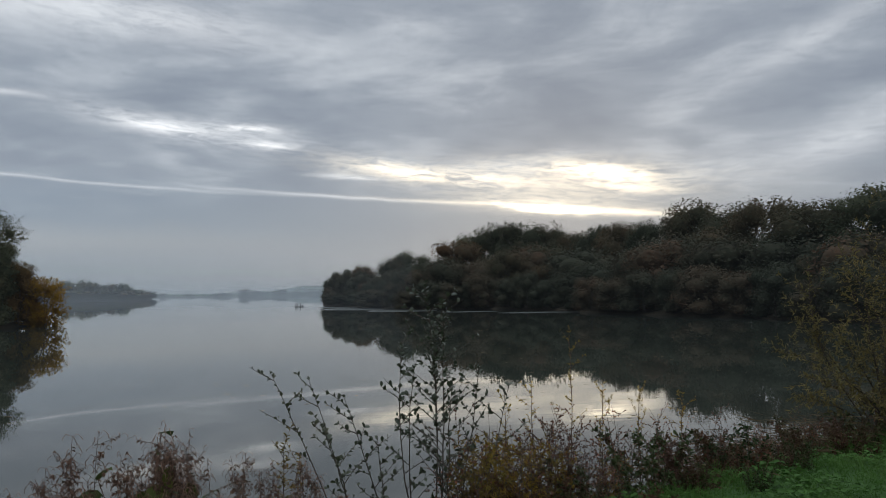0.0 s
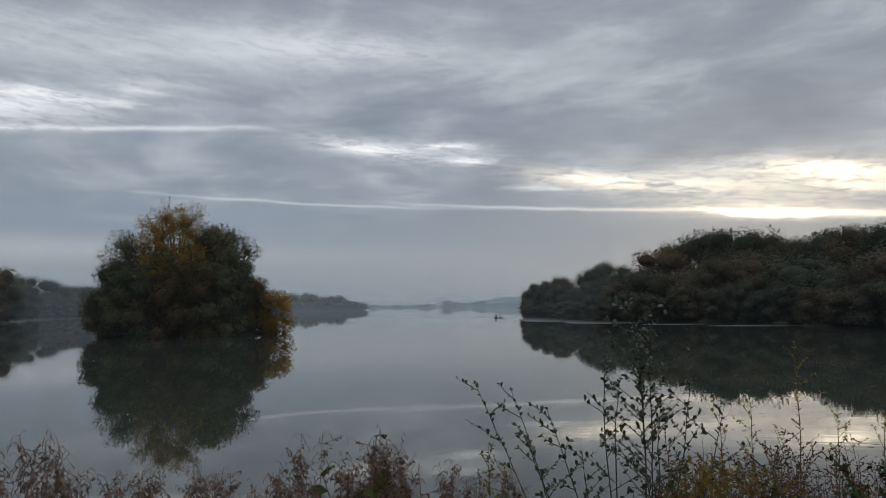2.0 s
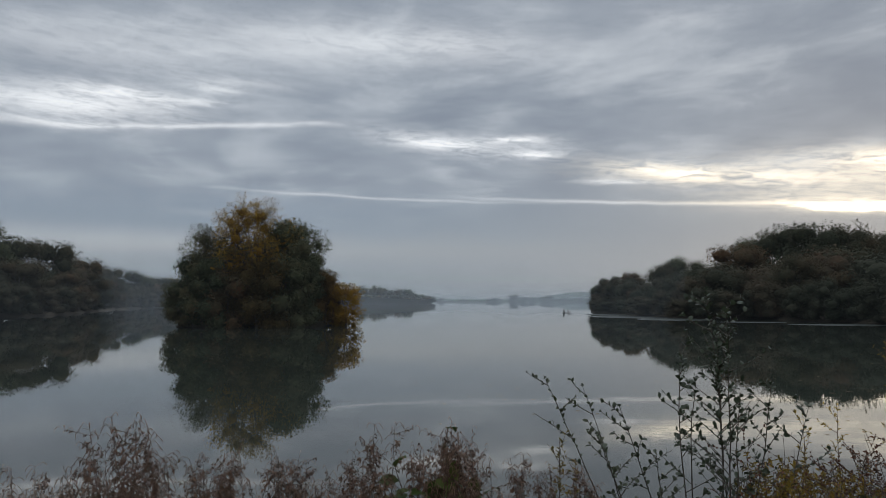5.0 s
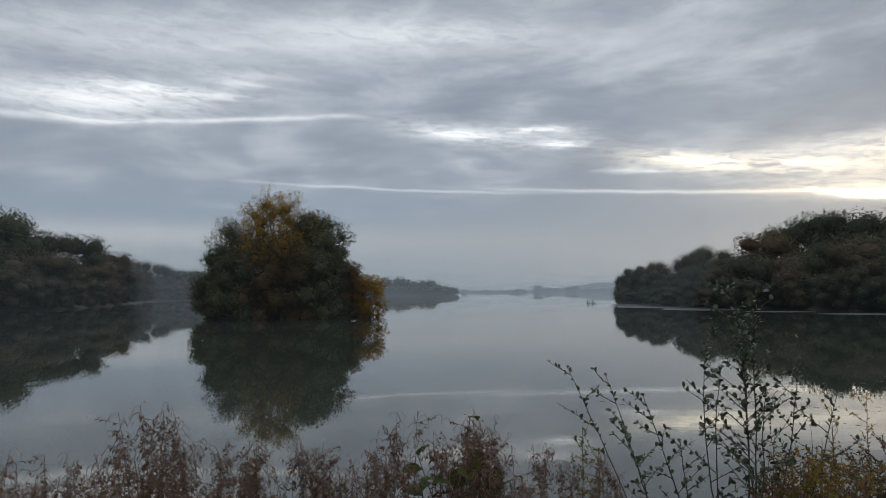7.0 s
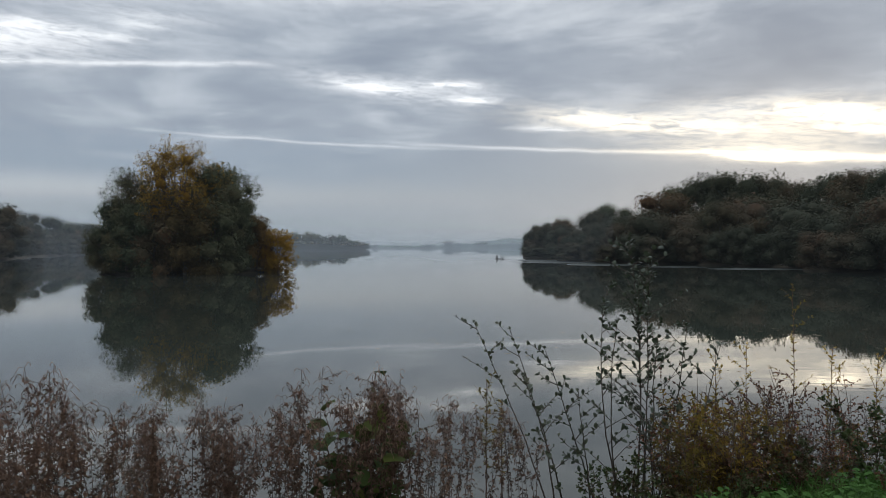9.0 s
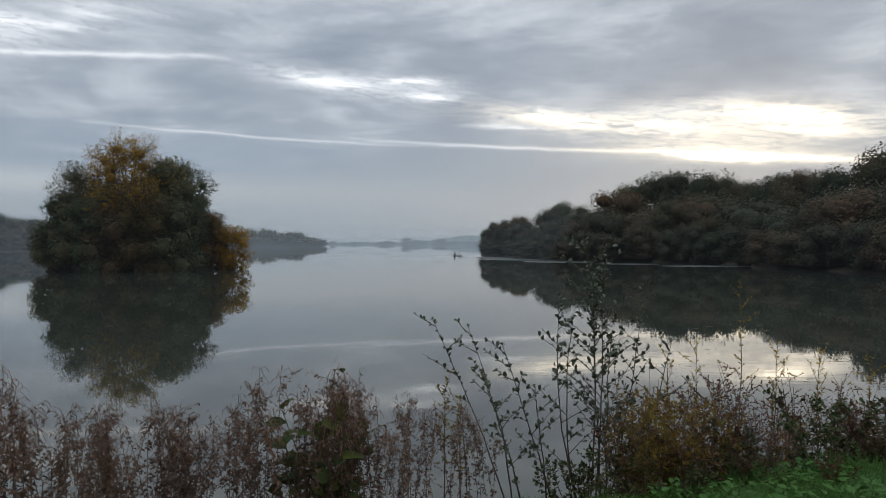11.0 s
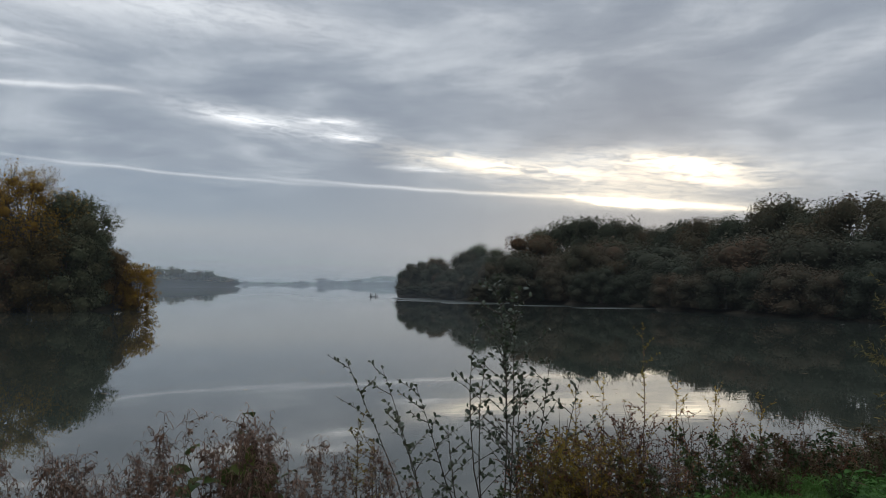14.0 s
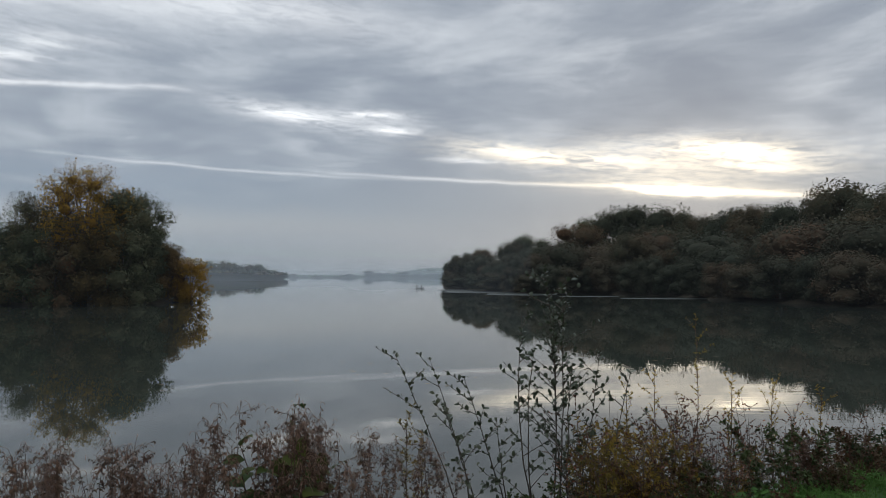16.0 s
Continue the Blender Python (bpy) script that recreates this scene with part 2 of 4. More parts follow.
M_DRYLEAF = leaf_material("dry_leaves", [(0.0, (0.066, 0.035, 0.026)), (0.5, (0.187, 0.077, 0.044)), (0.85, (0.330, 0.116, 0.055)), (1.0, (0.440, 0.176, 0.072))], 0.15, 0.7, 3.0)
M_RUST = leaf_material("rust_leaves", [(0.0, (0.102, 0.082, 0.029)), (0.4, (0.245, 0.178, 0.043)), (0.75, (0.367, 0.240, 0.046)), (1.0, (0.428, 0.194, 0.051))], 0.5, 0.6, 3.0)
M_RUSSET = leaf_material("russet_leaves", [(0.0, (0.075, 0.066, 0.032)), (0.5, (0.130, 0.088, 0.036)), (1.0, (0.210, 0.115, 0.040))])
M_BRAMBLE = leaf_material("bramble_leaves", [(0.0, (0.030, 0.052, 0.020)), (0.45, (0.062, 0.082, 0.030)), (0.65, (0.085, 0.055, 0.030)), (0.85, (0.13, 0.060, 0.032)), (1.0, (0.22, 0.09, 0.05))], 0.2, 0.5, 3.0)
M_DOCK = leaf_material("broad_leaves", [(0.0, (0.026, 0.045, 0.017)), (0.5, (0.056, 0.079, 0.022)), (0.85, (0.128, 0.128, 0.026)), (1.0, (0.150, 0.075, 0.030))], 0.35, 0.5, 3.0)
M_OSIER = leaf_material("osier_leaves", [(0.0, (0.108, 0.101, 0.043)), (0.5, (0.194, 0.162, 0.065)), (0.85, (0.302, 0.216, 0.072)), (1.0, (0.331, 0.194, 0.065))], 0.35, 0.5, 2.0)
M_STRAW = leaf_material("straw", [(0.0, (0.10, 0.07, 0.04)), (0.6, (0.19, 0.14, 0.08)), (1.0, (0.30, 0.23, 0.13))], 0.3, 0.8, 3.0)
M_GRASS = leaf_material("grass_blades", [(0.0, (0.053, 0.116, 0.027)), (0.5, (0.092, 0.194, 0.043)), (0.85, (0.150, 0.249, 0.071)), (1.0, (0.255, 0.275, 0.142))], 0.3, 0.5, 2.0)
M_WOOD = plain_material("wet_wood", (0.035, 0.030, 0.026), (0.09, 0.08, 0.07), 9)
M_HAZEHILL = plain_material("far_fields", (0.05, 0.065, 0.04), (0.09, 0.10, 0.06), 0.02, 0.9, 0.0)


def build_ground(nd):
    pos = nd.add("ShaderNodeTexCoord").outputs["Object"]
    a, b = nd.noise(pos, 0.6, 6, 0.6), nd.noise(pos, 9, 5)
    f = nd.m("ADD", nd.m("MULTIPLY", a, 0.6), nd.m("MULTIPLY", b, 0.4))
    sp = nd.add("ShaderNodeSeparateXYZ")
    nd.put(sp.inputs[0], pos)
    grass = nd.ramp(f, [(0.3, (0.035, 0.075, 0.022)), (0.6, (0.055, 0.11, 0.030)), (0.8, (0.10, 0.11, 0.045))])
    mud = nd.ramp(f, [(0.3, (0.040, 0.032, 0.022)), (0.7, (0.085, 0.068, 0.045))])
    c = nd.mix(nd.smooth(nd.m("ADD", sp.outputs[2], nd.m("MULTIPLY", a, 0.5)), 1.35, 1.85), mud, grass)
    return principled(nd, c, 0.9, 0.2, bump(nd, b, 0.6, 0.03))


M_GROUND = material("ground", build_ground)


def build_water(nd):
    pos = nd.add("ShaderNodeTexCoord").outputs["Object"]
    sp = nd.add("ShaderNodeSeparateXYZ")
    nd.put(sp.inputs[0], pos)
    long = nd.vec(nd.m("MULTIPLY", sp.outputs[0], 0.14), sp.outputs[1], 0.0)
    ripple = nd.noise(long, 2.2, 3, 0.5)
    swell = nd.noise(long, 0.35, 2, 0.5)
    calm = nd.smooth(nd.noise(nd.vec(nd.m("MULTIPLY", sp.outputs[0], 0.25), sp.outputs[1], 3.0), 0.045, 3, 0.6), 0.42, 0.72)
    # a breath of wind ruffles the water off the bank
    bx, by = nd.m("DIVIDE", nd.m("SUBTRACT", sp.outputs[0], 6.5), 9.0), nd.m("DIVIDE", nd.m("SUBTRACT", sp.outputs[1], 19.0), 9.0)
    gust = nd.m("EXPONENT", nd.m("MULTIPLY", nd.m("ADD", nd.m("MULTIPLY", bx, bx), nd.m("MULTIPLY", by, by)), -1.0))
    gust = nd.m("MULTIPLY", gust, nd.m("MULTIPLY_ADD", calm, 0.6, 0.5))
    h = nd.m("ADD", nd.m("MULTIPLY", ripple, nd.m("MULTIPLY_ADD", calm, 0.030, nd.m("MULTIPLY_ADD", gust, 0.065, 0.008))), nd.m("MULTIPLY", swell, 0.03))
    b = nd.add("ShaderNodeBsdfPrincipled")
    murk = nd.noise(pos, 0.05, 3)
    nd.put(b.inputs["Base Color"], nd.mix(murk, (0.028, 0.033, 0.025), (0.038, 0.043, 0.034)))
    strips = None
    for cx, cy, hx, hy in ((0.0, 143.0, 10.0, 13.0), (7.0, 125.0, 8.0, 10.0), (28.0, 102.0, 10.0, 4.0), (17.0, 111.0, 6.0, 3.0), (-6.0, 160.0, 6.0, 9.0)):
        ex, ey = nd.m("DIVIDE", nd.m("SUBTRACT", sp.outputs[0], cx), hx), nd.m("DIVIDE", nd.m("SUBTRACT", sp.outputs[1], cy), hy)
        e = nd.m("EXPONENT", nd.m("MULTIPLY", nd.m("ADD", nd.m("MULTIPLY", ex, ex), nd.m("MULTIPLY", ey, ey)), -1.5))
        strips = e if strips is None else nd.m("MAXIMUM", strips, e)
    nd.put(b.inputs["Roughness"], nd.m("MULTIPLY_ADD", nd.smooth(strips, 0.2, 0.6), 0.55, 0.015))
    b.inputs["IOR"].default_value = 1.40
    nd.put(b.inputs["Normal"], bump(nd, h, 1.0, 0.02))
    return b.outputs[0]


M_WATER = material("lake_water", build_water)


# Haze as a sheet: part see-through, part pale blue diffuse, thinner with height.
def build_haze_sheet(nd, density=0.8):
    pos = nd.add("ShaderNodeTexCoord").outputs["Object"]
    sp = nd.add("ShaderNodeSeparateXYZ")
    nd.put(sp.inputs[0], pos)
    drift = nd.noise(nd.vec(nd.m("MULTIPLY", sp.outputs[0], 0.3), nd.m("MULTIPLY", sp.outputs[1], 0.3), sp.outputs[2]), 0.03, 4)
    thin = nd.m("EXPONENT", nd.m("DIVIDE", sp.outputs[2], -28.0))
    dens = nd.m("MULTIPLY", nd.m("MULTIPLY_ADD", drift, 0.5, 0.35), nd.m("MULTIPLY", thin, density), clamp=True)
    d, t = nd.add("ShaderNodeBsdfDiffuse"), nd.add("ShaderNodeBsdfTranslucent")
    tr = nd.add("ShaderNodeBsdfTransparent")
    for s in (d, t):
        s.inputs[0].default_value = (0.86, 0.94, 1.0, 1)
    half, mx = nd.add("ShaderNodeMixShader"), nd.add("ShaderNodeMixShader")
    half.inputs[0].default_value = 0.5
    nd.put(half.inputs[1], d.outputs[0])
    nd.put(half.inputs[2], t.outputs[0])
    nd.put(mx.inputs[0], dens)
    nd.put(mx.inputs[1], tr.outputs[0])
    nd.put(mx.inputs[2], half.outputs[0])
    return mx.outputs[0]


# ---- geometry helpers ----
def mesh_from(name, verts, faces, mat, smooth=False):
    """A mesh from an (n, 3) array and a list of (m, k) face arrays."""
    me = bpy.data.meshes.new(name)
    verts = np.asarray(verts, np.float32)
    me.vertices.add(len(verts))
    me.vertices.foreach_set("co", verts.ravel())
    loops = np.concatenate([np.asarray(f, np.int32).ravel() for f in faces])
    sizes = np.concatenate([np.full(len(f), np.asarray(f).shape[1], np.int32) for f in faces])
    me.loops.add(len(loops))
    me.loops.foreach_set("vertex_index", loops)
    me.polygons.add(len(sizes))
    me.polygons.foreach_set("loop_start", np.concatenate([[0], np.cumsum(sizes)[:-1]]).astype(np.int32))
    me.polygons.foreach_set("loop_total", sizes)
    me.update(calc_edges=True)
    me.validate()
    if smooth:
        me.polygons.foreach_set("use_smooth", np.ones(len(sizes), bool))
    me.materials.append(mat)
    return me


class Geo:
    """Gathers tubes and leaves into one mesh."""

    def __init__(self):
        self.v, self.f3, self.f4, self.k = [], [], [], 0

    def tube(self, pts, radii, sides=5):
        pts, radii = np.asarray(pts, float), np.asarray(radii, float)
        tan = np.gradient(pts, axis=0)
        tan /= np.linalg.norm(tan, axis=1)[:, None] + 1e-9
        ref = np.array([1.0, 0, 0]) if abs(tan[0][0]) < 0.8 else np.array([0, 1.0, 0])
        a = np.cross(tan, ref)
        a /= np.linalg.norm(a, axis=1)[:, None] + 1e-9
        b = np.cross(tan, a)
        th = np.arange(sides) * 2 * np.pi / sides
        ring = a[:, None] * np.cos(th)[None, :, None] + b[:, None] * np.sin(th)[None, :, None]
        self.v.append((pts[:, None] + ring * radii[:, None, None]).reshape(-1, 3))
        m = len(pts)
        i, j = np.meshgrid(np.arange(m - 1), np.arange(sides), indexing="ij")
        j2 = (j + 1) % sides
        self.f4.append(np.stack([i * sides + j, i * sides + j2, (i + 1) * sides + j2, (i + 1) * sides + j], -1).reshape(-1, 4) + self.k)
        self.k += m * sides

    def leaves(self, base, way, face, length, width, fold=0.15, fine=False):
        """Leaf blades: base points, unit ways, unit faces, sizes."""
        base, way, face = (np.asarray(x, float) for x in (base, way, face))
        length, width = np.broadcast_to(length, len(base))[:, None], np.broadcast_to(width, len(base))[:, None]
        side = np.cross(way, face)
        side /= np.linalg.norm(side, axis=1)[:, None] + 1e-9
        nor = np.cross(side, way)
        m = len(base)
        if fine == 2:
            r = [base]
            for f, w in ((0.22, 0.36), (0.52, 0.5), (0.83, 0.33)):
                r.append(base + way * length * f + side * width * w + nor * width * fold)
            r.append(base + way * length - nor * length * 0.08)
            for f, w in ((0.83, 0.33), (0.52, 0.5), (0.22, 0.36)):
                r.append(base + way * length * f - side * width * w + nor * width * fold)
            idx = np.arange(m)[:, None] * 8 + self.k
            self.f3 += [idx + np.array([[0, 1, 7]]), idx + np.array([[3, 4, 5]])]
            self.f4 += [idx + np.array([[1, 2, 6, 7]]), idx + np.array([[2, 3, 5, 6]])]
            self.k += 8 * m
        elif fine:
            r = [base, base + way * length * 0.3 + side * width * 0.42 + nor * width * fold, base + way * length * 0.68 + side * width * 0.38 + nor * width * fold,
                 base + way * length - nor * length * 0.08, base + way * length * 0.68 - side * width * 0.38 + nor * width * fold, base + way * length * 0.3 - side * width * 0.42 + nor * width * fold]
            idx = np.arange(m)[:, None] * 6 + self.k
            self.f4 += [idx + np.array([[0, 1, 2, 3]]), idx + np.array([[0, 3, 4, 5]])]
            self.k += 6 * m
        else:
            r = [base, base + way * length * 0.5 + side * width * 0.5 + nor * width * fold, base + way * length, base + way * length * 0.5 - side * width * 0.5 + nor * width * fold]
            idx = np.arange(m)[:, None] * 4 + self.k
            self.f3 += [idx + np.array([[0, 1, 2]]), idx + np.array([[0, 2, 3]])]
            self.k += 4 * m
        self.v.append(np.stack(r, 1).reshape(-1, 3))

    def mesh(self, name, mat, smooth=False):
        fs = [np.concatenate(f) for f in (self.f3, self.f4) if f]
        return mesh_from(name, np.concatenate(self.v), fs, mat, smooth)


def unit(a):
    return a / (np.linalg.norm(a, axis=-1, keepdims=True) + 1e-9)


def thing(name, label, category, group=""):
    return tagged(new(name), label, category, group)


def part(name, data, parent, label=""):
    ob = new(name, data)
    ob.parent = parent
    return tagged(ob, label)


def at(A, d, z=0.0):
    return Vector((d * math.sin(radians(A)), d * math.cos(radians(A)), z))


# ---- the land ----
EYE = 3.3
R_SHORE = ([-3.9, -3.4, 0, 4.8, 8.5, 15.0, 19.4, 25.8, 31.7, 38, 50, 70], [240, 186, 150, 126, 130, 116, 98, 87, 80, 74, 62, 30])
R_TOP = ([-3.6, -3.2, -2.4, 1.05, 3.9, 5.6, 8.2, 10.5, 12.5, 14.7, 16.1, 17.5, 19.6, 22.7, 27.3, 29.3, 32, 33.8, 35.7, 38, 46], [-0.6, 0.3, 1.4, 2.3, 3.2, 3.9, 4.9, 5.5, 5.9, 5.6, 4.8, 5.1, 5.4, 5.6, 6.7, 6.4, 6.3, 5.7, 6.3, 6.8, 7.0])
L_SHORE = ([-75, -60, -50, -46.5, -43.2, -40.1, -37.7, -36], [90, 130, 155, 162, 190, 290, 325, 340])
L_TOP = ([-75, -60, -50, -48.7, -47.2, -44.8, -43.3, -41.7, -40.1, -37.7, -36], [8, 7, 6.4, 4.9, 4.9, 4.1, 3.3, 2.8, 2.2, 1.9, 1.8])
ISLE = at(-30.2, 93)
FAR_POINT, FAR_SHORE = 690.0, 1250.0


def land_height(x, y):
    """Height of the ground, over arrays."""
    r, A = np.hypot(x, y), np.degrees(np.arctan2(x, y))
    s = -0.4156 * x + 0.9095 * (y - 4.15)
    wav = 0.10 * np.sin(0.9 * x + 0.4) + 0.06 * np.sin(2.3 * x)
    bank = np.interp(s + wav, [-60, -4, 0.1, 1.0, 2.7, 6, 20], [2.4, 1.72, 1.66, 1.25, 0.0, -0.9, -1.6])

    def rise(dist, w):
        return -1.6 + 2.2 * np.clip(dist / w + 0.73, 0, 1) ** 1.5

    rs = np.where(A > -3.9, rise(r - np.interp(A, *R_SHORE), 6), -1.6)
    ls = np.where(A < -36, rise(r - np.interp(A, *L_SHORE), 8), -1.6)
    iq = np.hypot((x - ISLE.x) * 0.862 + (y - ISLE.y) * 0.507, ((y - ISLE.y) * 0.862 - (x - ISLE.x) * 0.507) * 1.6)
    isl = rise(10.5 - iq, 3)
    far = rise(r - np.where((A < -16.2), FAR_POINT, FAR_SHORE), 30)
    hill = np.where(r > FAR_SHORE, np.clip((r - FAR_SHORE) / 900, 0, 1) * 6, 0)
    return np.maximum.reduce([bank, rs, ls, isl, far + hill])


def ground_z(x, y):
    return float(land_height(np.array([x]), np.array([y]))[0])


rings = np.concatenate([np.linspace(0.05, 12, 50), np.geomspace(12.5, 420, 80), np.geomspace(440, 4200, 30)])
angles = np.linspace(0, 2 * np.pi, 360, endpoint=False)
rr, aa = np.meshgrid(rings, angles, indexing="ij")
gx, gy = rr * np.sin(aa), rr * np.cos(aa)
gz = land_height(gx.ravel(), gy.ravel())
gi, gj = np.meshgrid(np.arange(len(rings) - 1), np.arange(360), indexing="ij")
gj2 = (gj + 1) % 360
gf = np.stack([gi * 360 + gj, (gi + 1) * 360 + gj, (gi + 1) * 360 + gj2, gi * 360 + gj2], -1).reshape(-1, 4)
cap = np.arange(360)[None, ::1]
ground = new("ground", mesh_from("ground", np.stack([gx.ravel(), gy.ravel(), gz], 1), [gf, cap], M_GROUND, True))
tagged(ground, "grassy lake bank, muddy shore and distant flat land", "ground", kind="structure")

wr = np.concatenate([[3.0], np.geomspace(6, 1700, 40)])
wrr, waa = np.meshgrid(wr, np.linspace(radians(-115), radians(85), 90), indexing="ij")
wi, wj = np.meshgrid(np.arange(len(wr) - 1), np.arange(89), indexing="ij")
wf = np.stack([wi * 90 + wj, wi * 90 + wj + 1, (wi + 1) * 90 + wj + 1, (wi + 1) * 90 + wj], -1).reshape(-1, 4)[:, ::-1]
water = new("water", mesh_from("water", np.stack([(wrr * np.sin(waa)).ravel(), (wrr * np.cos(waa)).ravel(), np.zeros(wrr.size)], 1), [wf], M_WATER, True))
tagged(water, "calm grey-green lake water mirroring the cloudy sky", "water", kind="structure")


# ---- trees ----
def lobes(rng, height, spread, base, count, size):
    """Centres and radii of a crown's lobes, spread over a dome from base to height."""
    f = (np.arange(count) + rng.uniform(0.1, 0.9, count)) / count
    prof = np.where(f < 0.35, 0.75 + 0.25 * f / 0.35, np.sqrt(np.clip(1 - ((f - 0.35) / 0.68) ** 2, 0.02, 1)))
    th = np.arange(count) * 2.39996 + rng.uniform(-0.6, 0.6, count)
    r = rng.uniform(0.55, 0.95, count) * prof * spread / 2 * (1 - size * 0.75)
    rad = size * spread / 2 * rng.uniform(0.75, 1.2, count)
    z = base + f * (height - base)
    low = base + rad * (0.28 if base < 0.6 else 0.6)
    dome = height * (1 - 0.38 * np.clip(r / (spread * 0.5), 0, 1) ** 2)
    z = np.clip(z, low, np.maximum(dome - rad * 0.9, low))
    return np.stack([np.cos(th) * r, np.sin(th) * r, z], 1), rad


def ball(level):
    bm = bmesh.new()
    bmesh.ops.create_icosphere(bm, subdivisions=level, radius=1.0)
    out = np.array([v.co for v in bm.verts]), np.array([[v.index for v in f.verts] for f in bm.faces])
    bm.free()
    return out


BALL = ball(2)


def make_tree(seed, height, spread, base, leaf_mat, n_lobe=7, n_leaf=7000, leaf=0.26, airy=0.0, size=0.5, droop=0.0, heart=0.84, inner=1.0, broad=0.24):
    """Trunk with limbs, and a crown of leafy sprays round uneven lobes; base: height at which the crown starts. Returns the two meshes."""
    rng = np.random.default_rng(seed)
    wood, crown = Geo(), Geo()
    lean = rng.normal(0, 0.03, 2) * height
    t = np.linspace(0, 1, 7)
    trunk = np.stack([lean[0] * t ** 2 + 0.1 * np.sin(t * 5 + seed), lean[1] * t ** 2, t * height * 0.72], 1)
    wood.tube(trunk, np.interp(t, [0, 0.08, 1], [height * 0.030, height * 0.02, height * 0.005]), 7)
    c, rad = lobes(rng, height, spread, base, n_lobe, size)
    share = rad ** 2 / (rad ** 2).sum()
    per = 13
    flat = np.array([1.0, 1.0, 0.9])
    for k in range(n_lobe):
        m = max(8, int(n_leaf * share[k] / per))
        q = unit(rng.normal(size=(m, 3)) + np.array([0, 0, 0.25]))
        o = Vector((seed * 3.7 + k, seed * 1.3, k * 2.1))
        swell = np.array([noise.noise(Vector(p) * 1.6 + o) + 0.7 * noise.noise(Vector(p) * 4.1 + o) for p in q])
        reach = rad[k] * (0.90 + 0.24 * swell - 0.28 * rng.uniform(0, 1, m) ** 2)
        root = c[k] + q * reach[:, None] * flat
        axis = unit(q + np.array([0, 0, 0.45 - droop]) + rng.normal(0, 0.45, (m, 3)))
        long = size * spread * rng.uniform(0.06, 0.14, m) * (1 + 1.4 * airy)
        keep = root[:, 2] > 0.1
        for j in range(n_lobe):
            if j != k:
                keep &= np.linalg.norm((root - c[j]) / flat, axis=1) > rad[j] * 0.55
        root, axis, long, q = root[keep], axis[keep], long[keep], q[keep]
        m = len(root)
        f = rng.uniform(0, 1, (m, per)) ** 0.8
        wide = 0.34 * (1.05 - f)[..., None]
        pt = root[:, None] + axis[:, None] * (f * long[:, None])[..., None] + rng.normal(0, 1, (m, per, 3)) * long[:, None, None] * wide
        way = unit(axis[:, None] * 0.8 + rng.normal(0, 0.6, (m, per, 3)) + np.array([0, 0, -0.15 - droop]))
        face = unit(q[:, None] * 1.3 + np.array([0, 0, 0.3]) + rng.normal(0, 0.30, (m, per, 3)))
        pt, way, face = pt.reshape(-1, 3), way.reshape(-1, 3), face.reshape(-1, 3)
        ok = pt[:, 2] > 0.03
        pt, way, face = pt[ok], way[ok], face[ok]
        ln = leaf * rng.uniform(0.5, 1.35, len(pt))
        crown.leaves(pt, way, face, ln, ln * rng.uniform(0.5, 0.8, len(pt)), 0.1)
        # shaded inner foliage: broad sprays round an uneven heart
        if heart:
            m2 = int(inner * (90 + 330 * min(1.0, n_leaf / 6500)))
            q2 = unit(rng.normal(size=(m2, 3)) + np.array([0, 0, 0.15]))
            swell2 = np.array([noise.noise(Vector(p) * 1.6 + o) + 0.7 * noise.noise(Vector(p) * 4.1 + o) for p in q2])
            p2 = c[k] + q2 * (rad[k] * heart * (0.95 + 0.34 * swell2 + rng.uniform(-0.30, 0.20, m2)))[:, None]
            clear = p2[:, 2] > -0.1
            for j in range(n_lobe):
                if j != k:
                    clear &= np.linalg.norm(p2 - c[j], axis=1) > rad[j] * 0.6
            p2, q2 = p2[clear], q2[clear]
            m2 = len(p2)
            big = rad[k] ** 0.6 * broad * rng.uniform(0.6, 1.3, m2)
            w2 = unit(np.cross(q2, rng.normal(size=(m2, 3))) + q2 * 0.35 + np.array([0, 0, -0.1]))
            crown.leaves(p2 - w2 * big[:, None] * 0.5, w2, unit(q2 + np.array([0, 0, 0.2]) + rng.normal(0, 0.24, (m2, 3))), big, big * 0.75, 0.08)
            hv = c[k] + BALL[0] * rad[k] * heart * (0.62 if airy < 0.3 else 0.4)
            hv[:, 2] = np.maximum(hv[:, 2], -0.2)
            crown.v.append(hv)
            crown.f3.append(BALL[1] + crown.k)
            crown.k += len(hv)
        st = trunk[int(np.clip(c[k][2] / height * 5, 1, 5))]
        mid = (st + c[k]) / 2 + np.array([0, 0, -0.05 * height]) * rng.uniform(0, 1)
        wood.tube([st, mid, c[k]], [height * 0.009, height * 0.006, height * 0.003], 5)
        for i in rng.permutation(m)[: int(8 + 30 * airy) if n_leaf > 600 else 1]:
            e = root[i] + axis[i] * long[i] * 0.9
            wood.tube([c[k], (c[k] + root[i]) / 2 + rng.normal(0, 0.1, 3), root[i], e], [height * 0.0024, height * 0.0018, height * 0.0012, 0.006], 3)
    return wood.mesh("trunk", M_BARK, True), crown.mesh("crown", leaf_mat, True)


